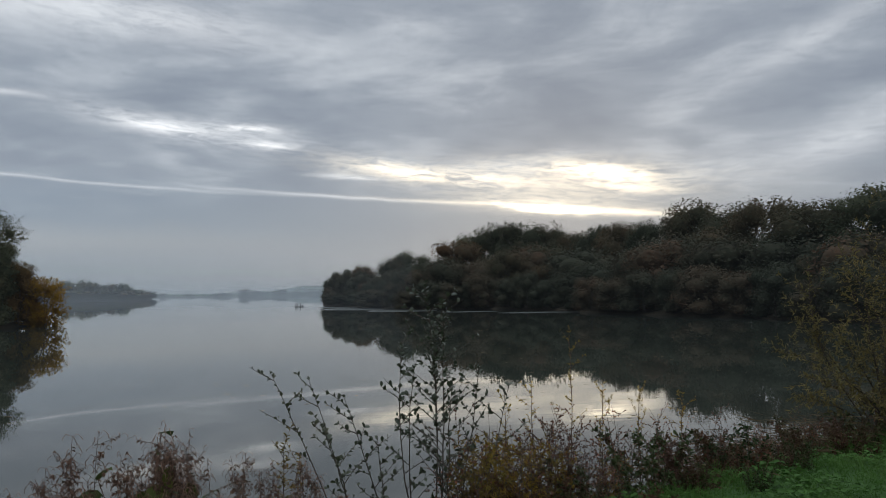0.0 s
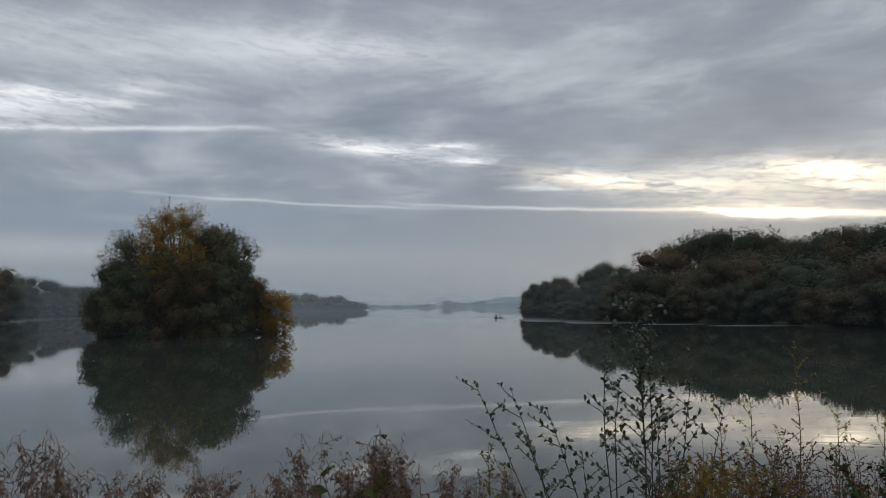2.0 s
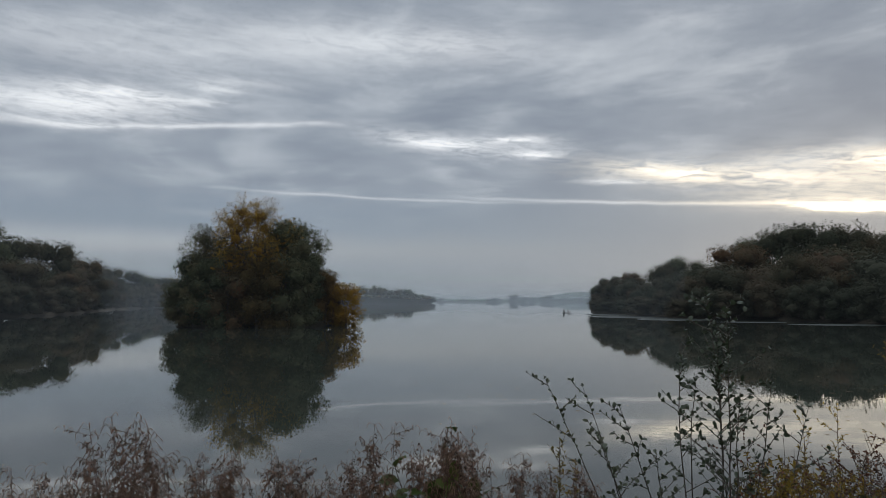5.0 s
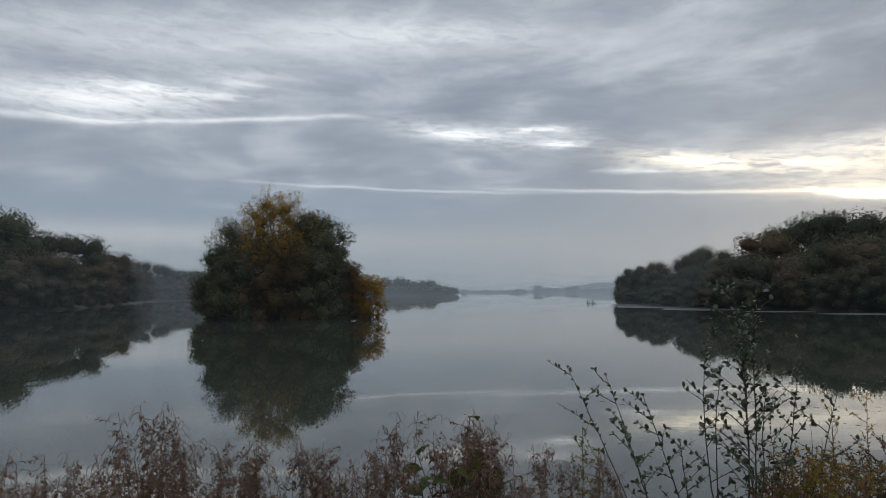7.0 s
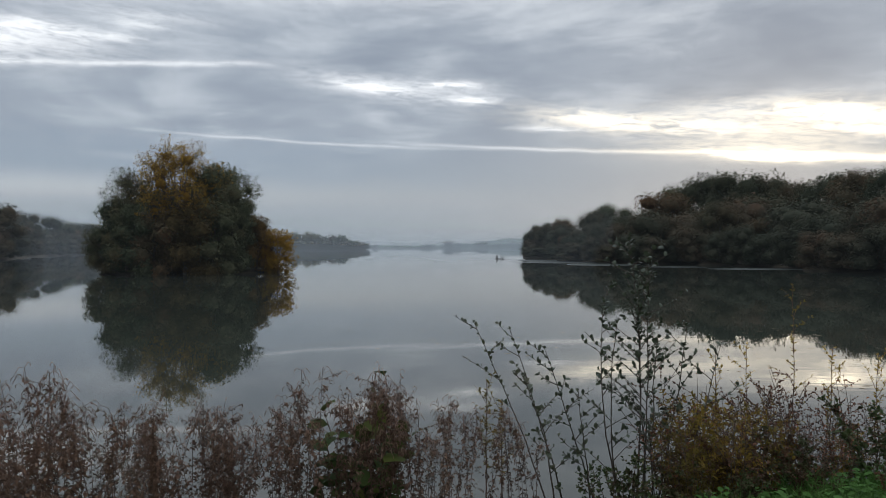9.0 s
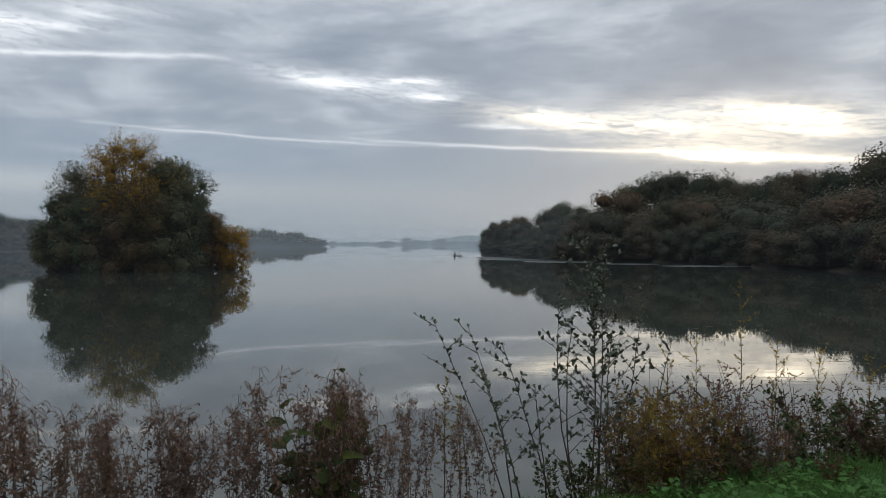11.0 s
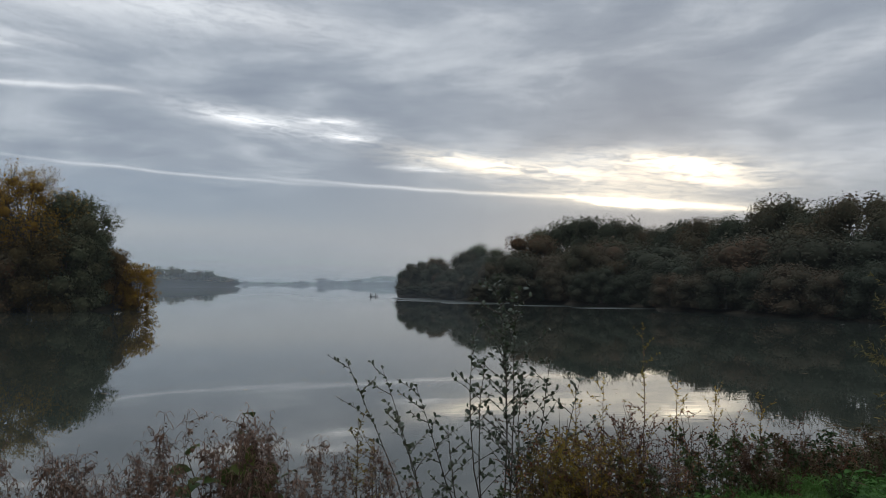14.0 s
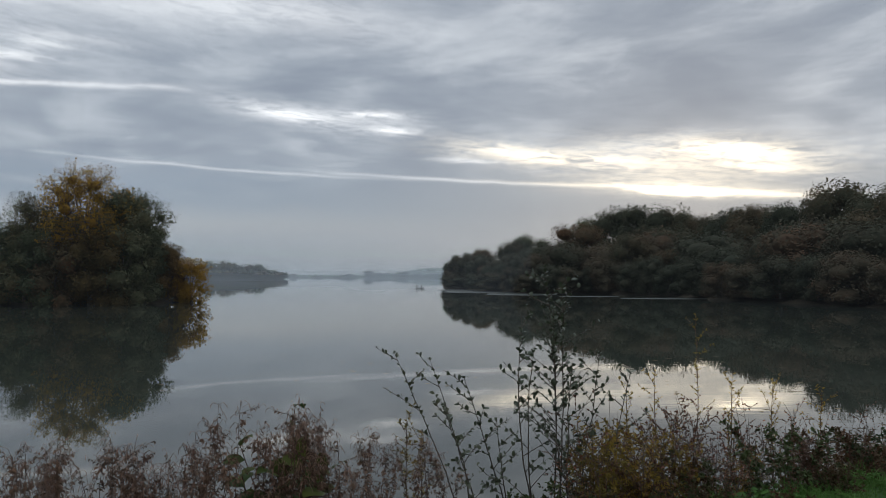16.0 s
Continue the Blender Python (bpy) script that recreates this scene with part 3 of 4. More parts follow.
def make_bare_tree(seed, height):
    """A leafless tree: trunk, forking limbs and a haze of twigs."""
    rng = np.random.default_rng(seed)
    wood, twigs = Geo(), Geo()

    def grow(p, w, length, rad, depth):
        e = p + w * length
        mid = (p + e) / 2 + rng.normal(0, 0.05, 3) * length
        (wood if depth < 3 else twigs).tube([p, mid, e], [rad, rad * 0.85, rad * 0.62], 6 if depth < 2 else 3)
        if depth == 5:
            return
        for _ in range(3 if depth < 4 else 4):
            w2 = unit(w + rng.normal(0, 0.42, 3) + np.array([0, 0, 0.12]))
            grow(mid + (e - mid) * rng.uniform(0.2, 1), w2, length * rng.uniform(0.58, 0.8), rad * 0.6, depth + 1)

    grow(np.zeros(3), np.array([0, 0, 1.0]), height * 0.30, height * 0.017, 0)
    return wood.mesh("trunk", M_BARK), twigs.mesh("twigs", M_TWIG)


def tree_thing(meshes, name, label, category="tree", group=""):
    t = thing(name, label, category, group)
    part("trunk", meshes[0], t)
    part("twigs" if meshes[1].name.startswith("twigs") else "crown", meshes[1], t)
    return t


def stand(proto, x, y, scale, turn, used, sink=0.1):
    """Places a tree: the first time the model itself, then copies."""
    sx, sz = scale
    m = pose(x, y, max(ground_z(x, y), -0.3) - sink, 0, 0, turn) @ Matrix.Diagonal((sx, sx, sz, 1))
    if proto in used:
        return copy_thing(proto, m @ Matrix.Diagonal((*proto.scale, 1)).inverted())
    used.add(proto)
    proto.matrix_basis = m
    return proto


rng = np.random.default_rng(7)
used = set()
H0 = 10.0
willow = [tree_thing(make_tree(100 + i, H0, 11, 0.2, M_WILLOW, 11, 5000, 0.14, 0.0, 0.47, 0.15, 0.88, 1.55, 0.205), "willow_tree", "dense rounded willow in dull olive-brown leaf at the waterside", "tree", "trees of the lakeside wood") for i in range(4)]
oak = [tree_thing(make_tree(120 + i, H0, 8.5, 1.6, M_OAK, 12, 5600, 0.11, 0.05, 0.42, 0.0, 0.88, 1.9, 0.165), "broadleaf_tree", "tall broadleaf tree turning brown in autumn", "tree", "trees of the lakeside wood") for i in range(4)]
dark = [tree_thing(make_tree(140 + i, H0, 7.5, 1.2, M_DARKLEAF, 11, 5600, 0.11, 0.1, 0.42, 0.0, 0.88, 1.9, 0.165), "broadleaf_tree", "dark green broadleaf tree in the lakeside wood", "tree", "trees of the lakeside wood") for i in range(3)]
willow_l = [tree_thing(make_tree(180 + i, H0, 11, 0.2, M_WILLOW, 10, 2800, 0.16, 0.0, 0.49, 0.15, 0.88, 1.6, 0.20), "willow_tree", "dense rounded willow across the water, softened by mist", "tree", "trees of the lakeside wood") for i in range(2)]
oak_l = [tree_thing(make_tree(190 + i, H0, 8.5, 1.2, (M_OAK, M_DARKLEAF, M_OAK)[i], 11, 3200, 0.14, 0.05, 0.44, 0.0, 0.88, 1.7, 0.175), "broadleaf_tree", "tall broadleaf tree across the water, turning brown", "tree", "trees of the lakeside wood") for i in range(3)]
bare = [tree_thing(make_bare_tree(160 + i, H0), "bare_tree", "leafless grey tree with fine twigs in the lakeside wood", "tree", "trees of the lakeside wood") for i in range(2)]


def plant_wood(shore, tops, a0, a1, rows, bare_spans, deep=((-90, 90), (1, 1))):
    for depth, frac, gap_m, kinds in rows:
        A = a0
        while A < a1:
            d = float(np.interp(A, *shore)) + depth * rng.uniform(0.85, 1.2) * (float(np.interp(A, *deep)) if depth > 25 else 1.0)
            top = d * math.tan(radians(float(np.interp(A, *tops)))) + EYE
            h = max(2.5, top * frac * (rng.uniform(0.94, 1.07) if frac > 0.9 else rng.uniform(0.72, 1.12)))
            p = at(A, d)
            pool = kinds
            if frac > 0.9 and any(lo < A < hi for lo, hi in bare_spans):
                pool = bare
            proto = pool[int(rng.integers(len(pool)))]
            sz = h / H0
            sx = max(sz, 0.55) * (rng.uniform(0.9, 1.15) if frac > 0.9 else rng.uniform(0.95, 1.5))
            if top < 11 and frac > 0.5:
                sx = sz * 1.05
            stand(proto, p.x, p.y, (sx, sz), float(rng.uniform(0, 360)), used)
            A += math.degrees(gap_m * max(0.6, sx) / d)


plant_wood(R_SHORE, R_TOP, -2.7, 43, [(1.4, 0.44, 5.2, willow), (8, 0.66, 5.4, willow + oak[:1]), (70, 1.0, 3.4, oak + dark[:2] + willow[:1]), (46, 0.84, 5.8, willow_l + oak_l[:1]), (16, 0.74, 7.4, willow_l)], [(5.0, 8.5), (0.5, 1.5)], ((-3, 1, 9, 18, 27, 34), (0.12, 0.3, 1.0, 0.8, 0.35, 0.2)))
plant_wood(L_SHORE, L_TOP, -56, -36.2, [(3, 0.42, 4.6, willow_l), (12, 0.76, 5.0, willow_l + oak_l[:1]), (22, 0.99, 3.8, oak_l), (32, 0.82, 5.4, willow_l)], [])


def drop_unplanted(models):
    """Models that found no place are taken away."""
    for t in models:
        if t not in used:
            for o in (*t.children_recursive, t):
                bpy.data.objects.remove(o)


drop_unplanted(willow + oak + dark + bare + willow_l + oak_l)


# ---- the island ----
def island_tree(meshes, name, label, A, d, h_scale=1.0, turn=0.0):
    t = tree_thing(meshes, name, label, "tree", "")
    p = at(A, d)
    t.matrix_basis = pose(p.x, p.y, max(ground_z(p.x, p.y), 0) - 0.1, 0, 0, turn) @ Matrix.Diagonal((h_scale, h_scale, h_scale, 1))
    return t


island_tree(make_tree(201, 15.4, 12.0, 5.4, M_YELLOW, 17, 20000, 0.15, 1.0, 0.36, 0.0, 0.7, 0.35, 0.16), "yellow_tree", "tall tree with golden yellow autumn leaves on the island", -31.0, 88.5)
island_tree(make_tree(202, 12.0, 8.6, 2.0, M_DARKLEAF, 13, 12000, 0.14, 1.3, 0.38, 0.0, 0.6, 0.5, 0.18), "willow_tree", "dark spreading willow with ragged branches on the island", -34.2, 91)
island_tree(make_tree(203, 13.2, 8.2, 1.0, M_DARKLEAF, 12, 15000, 0.13, 0.05, 0.46), "broadleaf_tree", "dense dark green tree on the island", -28.3, 89.5)
island_tree(make_tree(204, 13.6, 8.0, 2.0, M_DARKLEAF, 12, 11000, 0.14, 1.0, 0.40, 0.0, 0.7, 0.6, 0.2), "broadleaf_tree", "dark tree with thin outer branches on the island", -27.0, 94)
for i, (A, d, h, w, mt) in enumerate([(-36.2, 92, 5.6, 5.0, M_DARKLEAF), (-34.6, 89, 7.6, 6.5, M_DARKLEAF), (-32.6, 87, 7.6, 6.5, M_OAK), (-30.4, 86.5, 8.2, 7, M_RUSSET),
                                      (-28.2, 87, 9.4, 7, M_DARKLEAF), (-26.3, 89.5, 8.6, 5.0, M_DARKLEAF), (-25.0, 91, 6.8, 5.4, M_RUSSET), (-33.6, 97, 10, 7, M_DARKLEAF), (-26.0, 97, 9.5, 6, M_DARKLEAF),
                                      (-31.6, 91, 11.0, 8.5, M_DARKLEAF), (-33.6, 87.5, 8.8, 6.0, M_DARKLEAF), (-29.4, 86.0, 9.2, 6.0, M_RUSSET), (-35.4, 90.5, 8.6, 5.0, M_DARKLEAF), (-27.0, 88, 10.4, 5.5, M_DARKLEAF), (-24.0, 91.5, 2.8, 3.4, M_ORANGE)]):
    island_tree(make_tree(220 + i, h, w, 0.0, mt, 9, 8000, 0.12, 0.05, 0.52, 0.0, 0.86, 1.2, 0.19), "waterside_shrub", "dense dark shrub overhanging the island's waterline", A, d)
island_tree(make_tree(240, 5.8, 5.0, 0.0, M_ORANGE, 10, 8000, 0.15, 0.35, 0.46, 0.0, 0.7, 0.6, 0.18), "orange_tree", "small tree with orange autumn leaves at the island's edge", -23.35, 90)

# ---- far trees, hills and haze sheets ----
far_proto = [tree_thing(make_tree(300 + i, 14, 16, 0.0, (M_OAK, M_DARKLEAF, M_OAK)[i], 6, 300, 0.8, 0.0, 0.56, 0.0, 0.95, 0.5, 0.5), "far_tree", "distant rounded tree veiled by mist across the lake", "tree", "far trees") for i in range(3)]
A = -36.0
while A < -16.5:
    d = FAR_POINT + rng.uniform(8, 60)
    p = at(A, d)
    h = rng.uniform(0.74, 1.34) * (0.92 + 0.4 * noise.noise((A * 0.9, 3.0, 0))) * np.interp(A, [-36, -21, -17.6, -16.9, -16.4], [1.05, 1.1, 0.95, 0.8, 0.5])
    stand(far_proto[int(rng.integers(3))], p.x, p.y, (h * 1.15, h), float(rng.uniform(0, 360)), used, 0.3)
    A += rng.uniform(0.42, 0.66)
A = -36.0
while A < -16.2:
    p = at(A, FAR_POINT + rng.uniform(0, 10))
    h = rng.uniform(0.2, 0.72)
    stand(far_proto[int(rng.integers(3))], p.x, p.y, (h * 1.6, h), float(rng.uniform(0, 360)), used, 0.3)
    A += 0.42
A = -15.8
while A < 2:
    d = FAR_SHORE + rng.uniform(25, 160)
    p = at(A, d)
    h = rng.uniform(0.35, 1.2) * float(np.interp(A, [-16, -12, -10, -9.3, -8.5, -7.4, -6.6, -5.8, -4.5, -2], [0.40, 0.45, 0.5, 0.9, 0.6, 0.75, 0.95, 0.5, 0.6, 0.7]))
    stand(far_proto[int(rng.integers(3))], p.x, p.y, (h * 1.9 + 0.2, h), float(rng.uniform(0, 360)), used, 0.5)
    A += rng.uniform(0.25, 0.95)

drop_unplanted(far_proto)
ha = np.radians(np.linspace(-50, 30, 120))
hh = np.array([5 + 22 * math.exp(-((math.degrees(a) + 3.6) / 3.6) ** 2) + 4 * noise.noise((a * 40, 0, 0)) for a in ha])
hv = np.concatenate([np.stack([np.sin(ha) * 1900, np.cos(ha) * 1900, np.full(120, -2.0)], 1), np.stack([np.sin(ha) * 2050, np.cos(ha) * 2050, hh], 1), np.stack([np.sin(ha) * 2600, np.cos(ha) * 2600, np.full(120, -2.0)], 1)])
hq = np.arange(119)
hf = np.concatenate([np.stack([hq + o, hq + 1 + o, hq + 121 + o, hq + 120 + o], 1) for o in (0, 120)])
tagged(new("backdrop", mesh_from("backdrop", hv, [hf], M_HAZEHILL, True)), "low wooded rise on the horizon, pale with mist", "hill", kind="structure")

# curved sheets put in for aerial haze; the nearest lifts the dark trees
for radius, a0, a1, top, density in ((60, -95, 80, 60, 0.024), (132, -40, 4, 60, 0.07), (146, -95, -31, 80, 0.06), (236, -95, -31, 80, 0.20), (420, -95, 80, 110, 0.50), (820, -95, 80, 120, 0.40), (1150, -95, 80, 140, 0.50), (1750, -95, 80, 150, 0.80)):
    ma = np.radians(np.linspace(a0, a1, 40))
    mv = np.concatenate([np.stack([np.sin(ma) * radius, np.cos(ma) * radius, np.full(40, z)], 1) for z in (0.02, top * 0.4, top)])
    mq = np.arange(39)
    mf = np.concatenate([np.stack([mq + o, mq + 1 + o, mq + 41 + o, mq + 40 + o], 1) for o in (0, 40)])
    tagged(new("mist", mesh_from("mist", mv, [mf], material("haze_sheet", functools.partial(build_haze_sheet, density=density)), True)), "translucent sheet put in for pale haze over the lake", "mist", "mist banks", "stuff")

# ---- posts in the water ----
frame_thing = thing("landing_frame", "dark wooden frame of posts and a rail standing in the water", "wooden frame")
pf = at(-5.2, 176)
frame_thing.matrix_basis = pose(pf.x, pf.y, 0, 0, 0, 5)
for x, dxx, h in ((-0.75, 0.0, 0.95), (-0.45, 0.05, 0.85), (0.5, -0.12, 0.95), (0.8, 0.25, 0.45)):
    g = Geo()
    g.tube([(x, 0, -1.2), (x + dxx * 0.5, 0, 0.4), (x + dxx, 0, h), (x + dxx, 0, h + 0.01)], [0.09, 0.09, 0.08, 0.0], 7)
    part("post", g.mesh("post", M_WOOD), frame_thing)
g = Geo()
g.tube([(-1.1, 0.0, 0.12), (0, 0.02, 0.10), (1.15, 0, 0.13)], [0.05, 0.055, 0.05], 6)
part("rail", g.mesh("rail", M_WOOD), frame_thing)


# ---- plants of the bank ----
UP = np.array([0, 0, 1.0])


def bent_stem(rng, base, tip, bow=0.06, k=9, rise=1.0):
    base, tip = np.asarray(base, float), np.asarray(tip, float)
    t = np.linspace(0, 1, k)[:, None]
    length = np.linalg.norm(tip - base)
    side = rng.normal(0, bow, 3) * length
    side[2] = 0
    run = np.concatenate([1 - (1 - t) ** rise, 1 - (1 - t) ** rise, t], 1)
    return base + (tip - base) * run + side * np.sin(t * np.pi) + rng.normal(0, 0.004, (k, 3)) * length * np.sin(t * np.pi)


def along(path, f):
    f = np.clip(np.asarray(f), 0, 1) * (len(path) - 1)
    i = np.minimum(f.astype(int), len(path) - 2)
    w = (f - i)[:, None]
    return path[i] * (1 - w) + path[i + 1] * w, unit(path[i + 1] - path[i])


def put_leaves(geo, rng, path, count, lo, hi, length, ratio, droop=0.0, spreadout=0.9, fine=False, curl=0.2):
    f = rng.uniform(lo, hi, count)
    p, tan = along(path, f)
    out = unit(np.cross(tan, rng.normal(size=(count, 3))))
    way = unit(out * spreadout + tan * 0.7 + np.array([0, 0, -droop]))
    face = unit(tan * 0.6 + UP * 0.5 + rng.normal(0, 0.45, (count, 3)))
    ln = length * rng.uniform(0.55, 1.2, count)
    geo.leaves(p, way, face, ln, ln * ratio * rng.uniform(0.8, 1.2, count), curl, fine)


def dead_weed(seed, height, plumes=True):
    """A clump of withered tall herbs: stalks, curled leaves, hanging seed plumes."""
    rng = np.random.default_rng(seed)
    stems, lv, pl = [], Geo(), Geo()
    for _ in range(int(rng.integers(8, 12))):
        b = np.array([*rng.normal(0, 0.10, 2), -0.05])
        h = height * rng.uniform(0.68, 1.0)
        tip = b + np.array([*rng.normal(0, 0.10, 2) * height, h])
        path = bent_stem(rng, b, tip, 0.03)
        st = Geo()
        stems.append(st)
        st.tube(path, np.linspace(0.0042, 0.0016, len(path)), 3)
        put_leaves(lv, rng, path, 56, 0.12, 0.95, 0.036, 0.46, 1.1, 0.7, False, 0.5)
        for f in rng.uniform(0.35, 0.95, 8):
            p, tan = along(path, [f])
            e = p[0] + unit(rng.normal(size=3) * np.array([1, 1, 0.3]) + UP * 0.9) * rng.uniform(0.06, 0.20)
            br = bent_stem(rng, p[0], e, 0.08, 4)
            st.tube(br, np.linspace(0.0018, 0.0009, 4), 3)
            put_leaves(lv, rng, br, 8, 0.1, 1.0, 0.026, 0.48, 1.1, 0.7, False, 0.5)
            if plumes and f > 0.62:
                for _ in range(3):
                    q, _t = along(br, [rng.uniform(0.4, 1)])
                    w = unit(rng.normal(size=3) * np.array([1, 1, 0.2]))
                    d1 = q[0] + w * 0.016 + UP * 0.010
                    d2 = d1 + w * 0.016 - UP * 0.014
                    pl.tube([q[0], d1, d2, d2 - UP * rng.uniform(0.006, 0.022)], [0.0010, 0.0015, 0.0017, 0.0007], 3)
        if plumes:
            for _ in range(15):
                q, _t = along(path, [rng.uniform(0.80, 1.0)])
                w = unit(rng.normal(size=3) * np.array([1, 1, 0.2]))
                d1 = q[0] + w * rng.uniform(0.02, 0.05) + UP * 0.025
                d2 = d1 + w * rng.uniform(0.02, 0.04) - UP * rng.uniform(0.01, 0.05)
                pl.tube([q[0], d1, d2, d2 - UP * rng.uniform(0.008, 0.028)], [0.0010, 0.0015, 0.0018, 0.0007], 3)
    t = thing("withered_herb", "clump of withered reddish-brown herbs with hanging seed plumes on the bank", "weed", "withered herbs on the bank")
    for st in stems:
        part("stalk", st.mesh("stalk", M_STALK), t)
    tagged(part("leaves", lv.mesh("leaves", M_DEADLEAF), t), kind="stuff")
    if plumes:
        tagged(part("seed_head", pl.mesh("seed_head", M_PLUME), t), kind="stuff")
    return t


def leafy_shrub(seed, height, spread, mat, stems, leaf, ratio, per_twig, name, label, category, twig_mat=None, group="", lo=0.2, droop=0.1, berries=False):
    """A shrub of many stems with side twigs full of small leaves."""
    rng = np.random.default_rng(seed)
    shoots, lv, bb = [], Geo(), Geo()
    for i in range(stems):
        th = rng.uniform(0, 2 * np.pi)
        b = np.array([math.cos(th), math.sin(th), 0]) * rng.uniform(0, spread * 0.3) - np.array([0, 0, 0.08])
        tip = np.array([math.cos(th), math.sin(th), 0]) * rng.uniform(0.05, spread * 0.6) + UP * height * rng.uniform(0.6, 1.0)
        path = bent_stem(rng, b, tip, 0.06)
        st = Geo()
        shoots.append(st)
        st.tube(path, np.linspace(0.005, 0.0018, len(path)), 4)
        put_leaves(lv, rng, path, per_twig * 2, lo, 1.0, leaf, ratio, droop, fine=True)
        for f in rng.uniform(lo, 0.96, 10):
            p, tan = along(path, [f])
            e = p[0] + unit(rng.normal(size=3) * np.array([1, 1, 0.4]) + UP * 0.7) * rng.uniform(0.1, 0.28) * height
            br = bent_stem(rng, p[0], e, 0.07, 5)
            st.tube(br, np.linspace(0.0024, 0.001, 5), 3)
            put_leaves(lv, rng, br, per_twig, 0.1, 1.0, leaf, ratio, droop, fine=True)
            if berries:
                q, _t = along(br, rng.uniform(0.5, 1, 5))
                for c in q:
                    bb.tube([c - UP * 0.007, c - UP * 0.004, c + UP * 0.004, c + UP * 0.007], [0.001, 0.006, 0.006, 0.001], 5)
    t = thing(name, label, category, group)
    for st in shoots:
        part("stem", st.mesh("stem", twig_mat or M_TWIG), t)
    tagged(part("leaves", lv.mesh("leaves", mat), t), kind="stuff")
    if berries:
        tagged(part("seed_head", bb.mesh("seed_head", M_STALK), t), kind="stuff")
    return t


def bank_point(A, d):
    p = at(A, d)
    return p.x, p.y, ground_z(p.x, p.y)


def tip_point(A, e, d):
    p = at(A, d)
    return np.array([p.x, p.y, EYE + d * math.tan(radians(e))])


def sapling(seed, base, tips, label, leaf=0.042, rise=1.3):
    """A young tree: stems from one stool to the given tips, with side shoots and oval leaves."""
    rng = np.random.default_rng(seed)
    x, y, z = base
    t = thing("sapling", label, "sapling")
    t.matrix_basis = pose(x, y, z)
    lv = Geo()
    o = np.array([x, y, z])
    for tip, shoots, dens in tips:
        b = np.array([rng.normal(0, 0.05) + 0.30 * (tip - o)[0], rng.normal(0, 0.06), -0.06])
        path = bent_stem(rng, b, tip - o, 0.025, 12, rise)
        st = Geo()
        st.tube(path, np.linspace(0.0080, 0.0018, len(path)), 6)
        stem = part("stem", st.mesh("stem", M_TWIG), t)
        put_leaves(lv, rng, path, dens, 0.55, 1.0, leaf, 0.6, 0.0, fine=2)
        L = np.linalg.norm(path[-1] - path[0])
        for f in np.linspace(0.26, 0.94, int(shoots * 1.7)):
            p, tan = along(path, [f])
            w = unit(unit(rng.normal(size=3) * np.array([1, 0.8, 0.1])) + tan[0] * 0.55 + UP * 0.25)
            e = p[0] + w * L * rng.uniform(0.10, 0.26) * (1.15 - 0.5 * f)
            br = bent_stem(rng, p[0], e, 0.06, 6)
            sh = Geo()
            sh.tube(br, np.linspace(0.0036, 0.0014, 6), 4)
            part("side_shoot", sh.mesh("side_shoot", M_TWIG), stem)
            put_leaves(lv, rng, br, 9, 0.12, 1.0, leaf * 0.92, 0.62, 0.0, fine=2)
    part("leaves", lv.mesh("leaves", M_SAPLEAF), t, "dark green oval leaves")["kind"] = "stuff"
    return t


sapling(11, bank_point(5.6, 5.05), [(tip_point(5.2, 0.9, 5.6), 14, 60), (tip_point(6.6, -0.9, 5.4), 13, 50), (tip_point(5.9, -2.6, 5.3), 11, 50), (tip_point(3.3, -3.4, 5.2), 7, 26), (tip_point(-1.5, -8.3, 5.0), 6, 26),
                                    (tip_point(9.6, -5.8, 5.3), 6, 24), (tip_point(4.3, -6.0, 4.8), 4, 20), (tip_point(7.4, -7.0, 4.9), 4, 18), (tip_point(12.0, -7.6, 5.4), 4, 22)],
        "young multi-stemmed sapling with dark oval leaves on the bank", 0.046, 1.0)
sapling(12, bank_point(2.4, 5.0), [(tip_point(-7.4, -6.0, 5.6), 4, 26), (tip_point(-4.4, -6.6, 5.2), 5, 26), (tip_point(-3.2, -10.6, 4.9), 5, 22), (tip_point(1.2, -11.5, 4.8), 4, 20)],
        "young sapling with slender leaning stems on the bank", 0.043, 1.0)

weeds = [dead_weed(400 + i, 1.25) for i in range(5)]
weeds_small = [dead_weed(420 + i, 1.1, False) for i in range(3)]
prng = np.random.default_rng(31)
first = set()


def stand_plant(proto, x, y, scale, tilt=4.0):
    m = pose(x, y, ground_z(x, y) - 0.02, prng.normal(0, tilt), prng.normal(0, tilt), prng.uniform(0, 360)) @ Matrix.Diagonal((scale, scale, scale, 1))
    if proto in first:
        return copy_thing(proto, m @ Matrix.Diagonal((*proto.scale, 1)).inverted())
    first.add(proto)
    proto.matrix_basis = m
    return proto


def along_bank(q, s):
    """A point q metres along the bank's edge and s metres beyond it."""
    return 0.9095 * q - 0.4156 * s, 4.15 + 0.4156 * q + 0.9095 * s


def top_height(A):
    """Height of the plants' tops along the bank, by bearing, as an elevation seen from the eye."""
    return float(np.interp(A, [-60, -44, -42, -40, -38.5, -37, -35.5, -34, -32, -30, -28, -26, -24, -22, -20.6, -19.4, -18.5, -17, -14, -12.5, -10.5, -8, -5, 0, 4, 8, 12, 16, 22, 26, 33, 38], [-12, -12, -11.5, -11, -9.6, -10.6, -13.2, -14.2, -12.6, -12.4, -13, -13.6, -12.4, -10.2, -10, -13.5, -14, -11.4, -10.8, -12.2, -13, -12, -12.8, -14.5, -13, -10, -8.6, -8.4, -8.6, -8.6, -8.6, -9.0]))


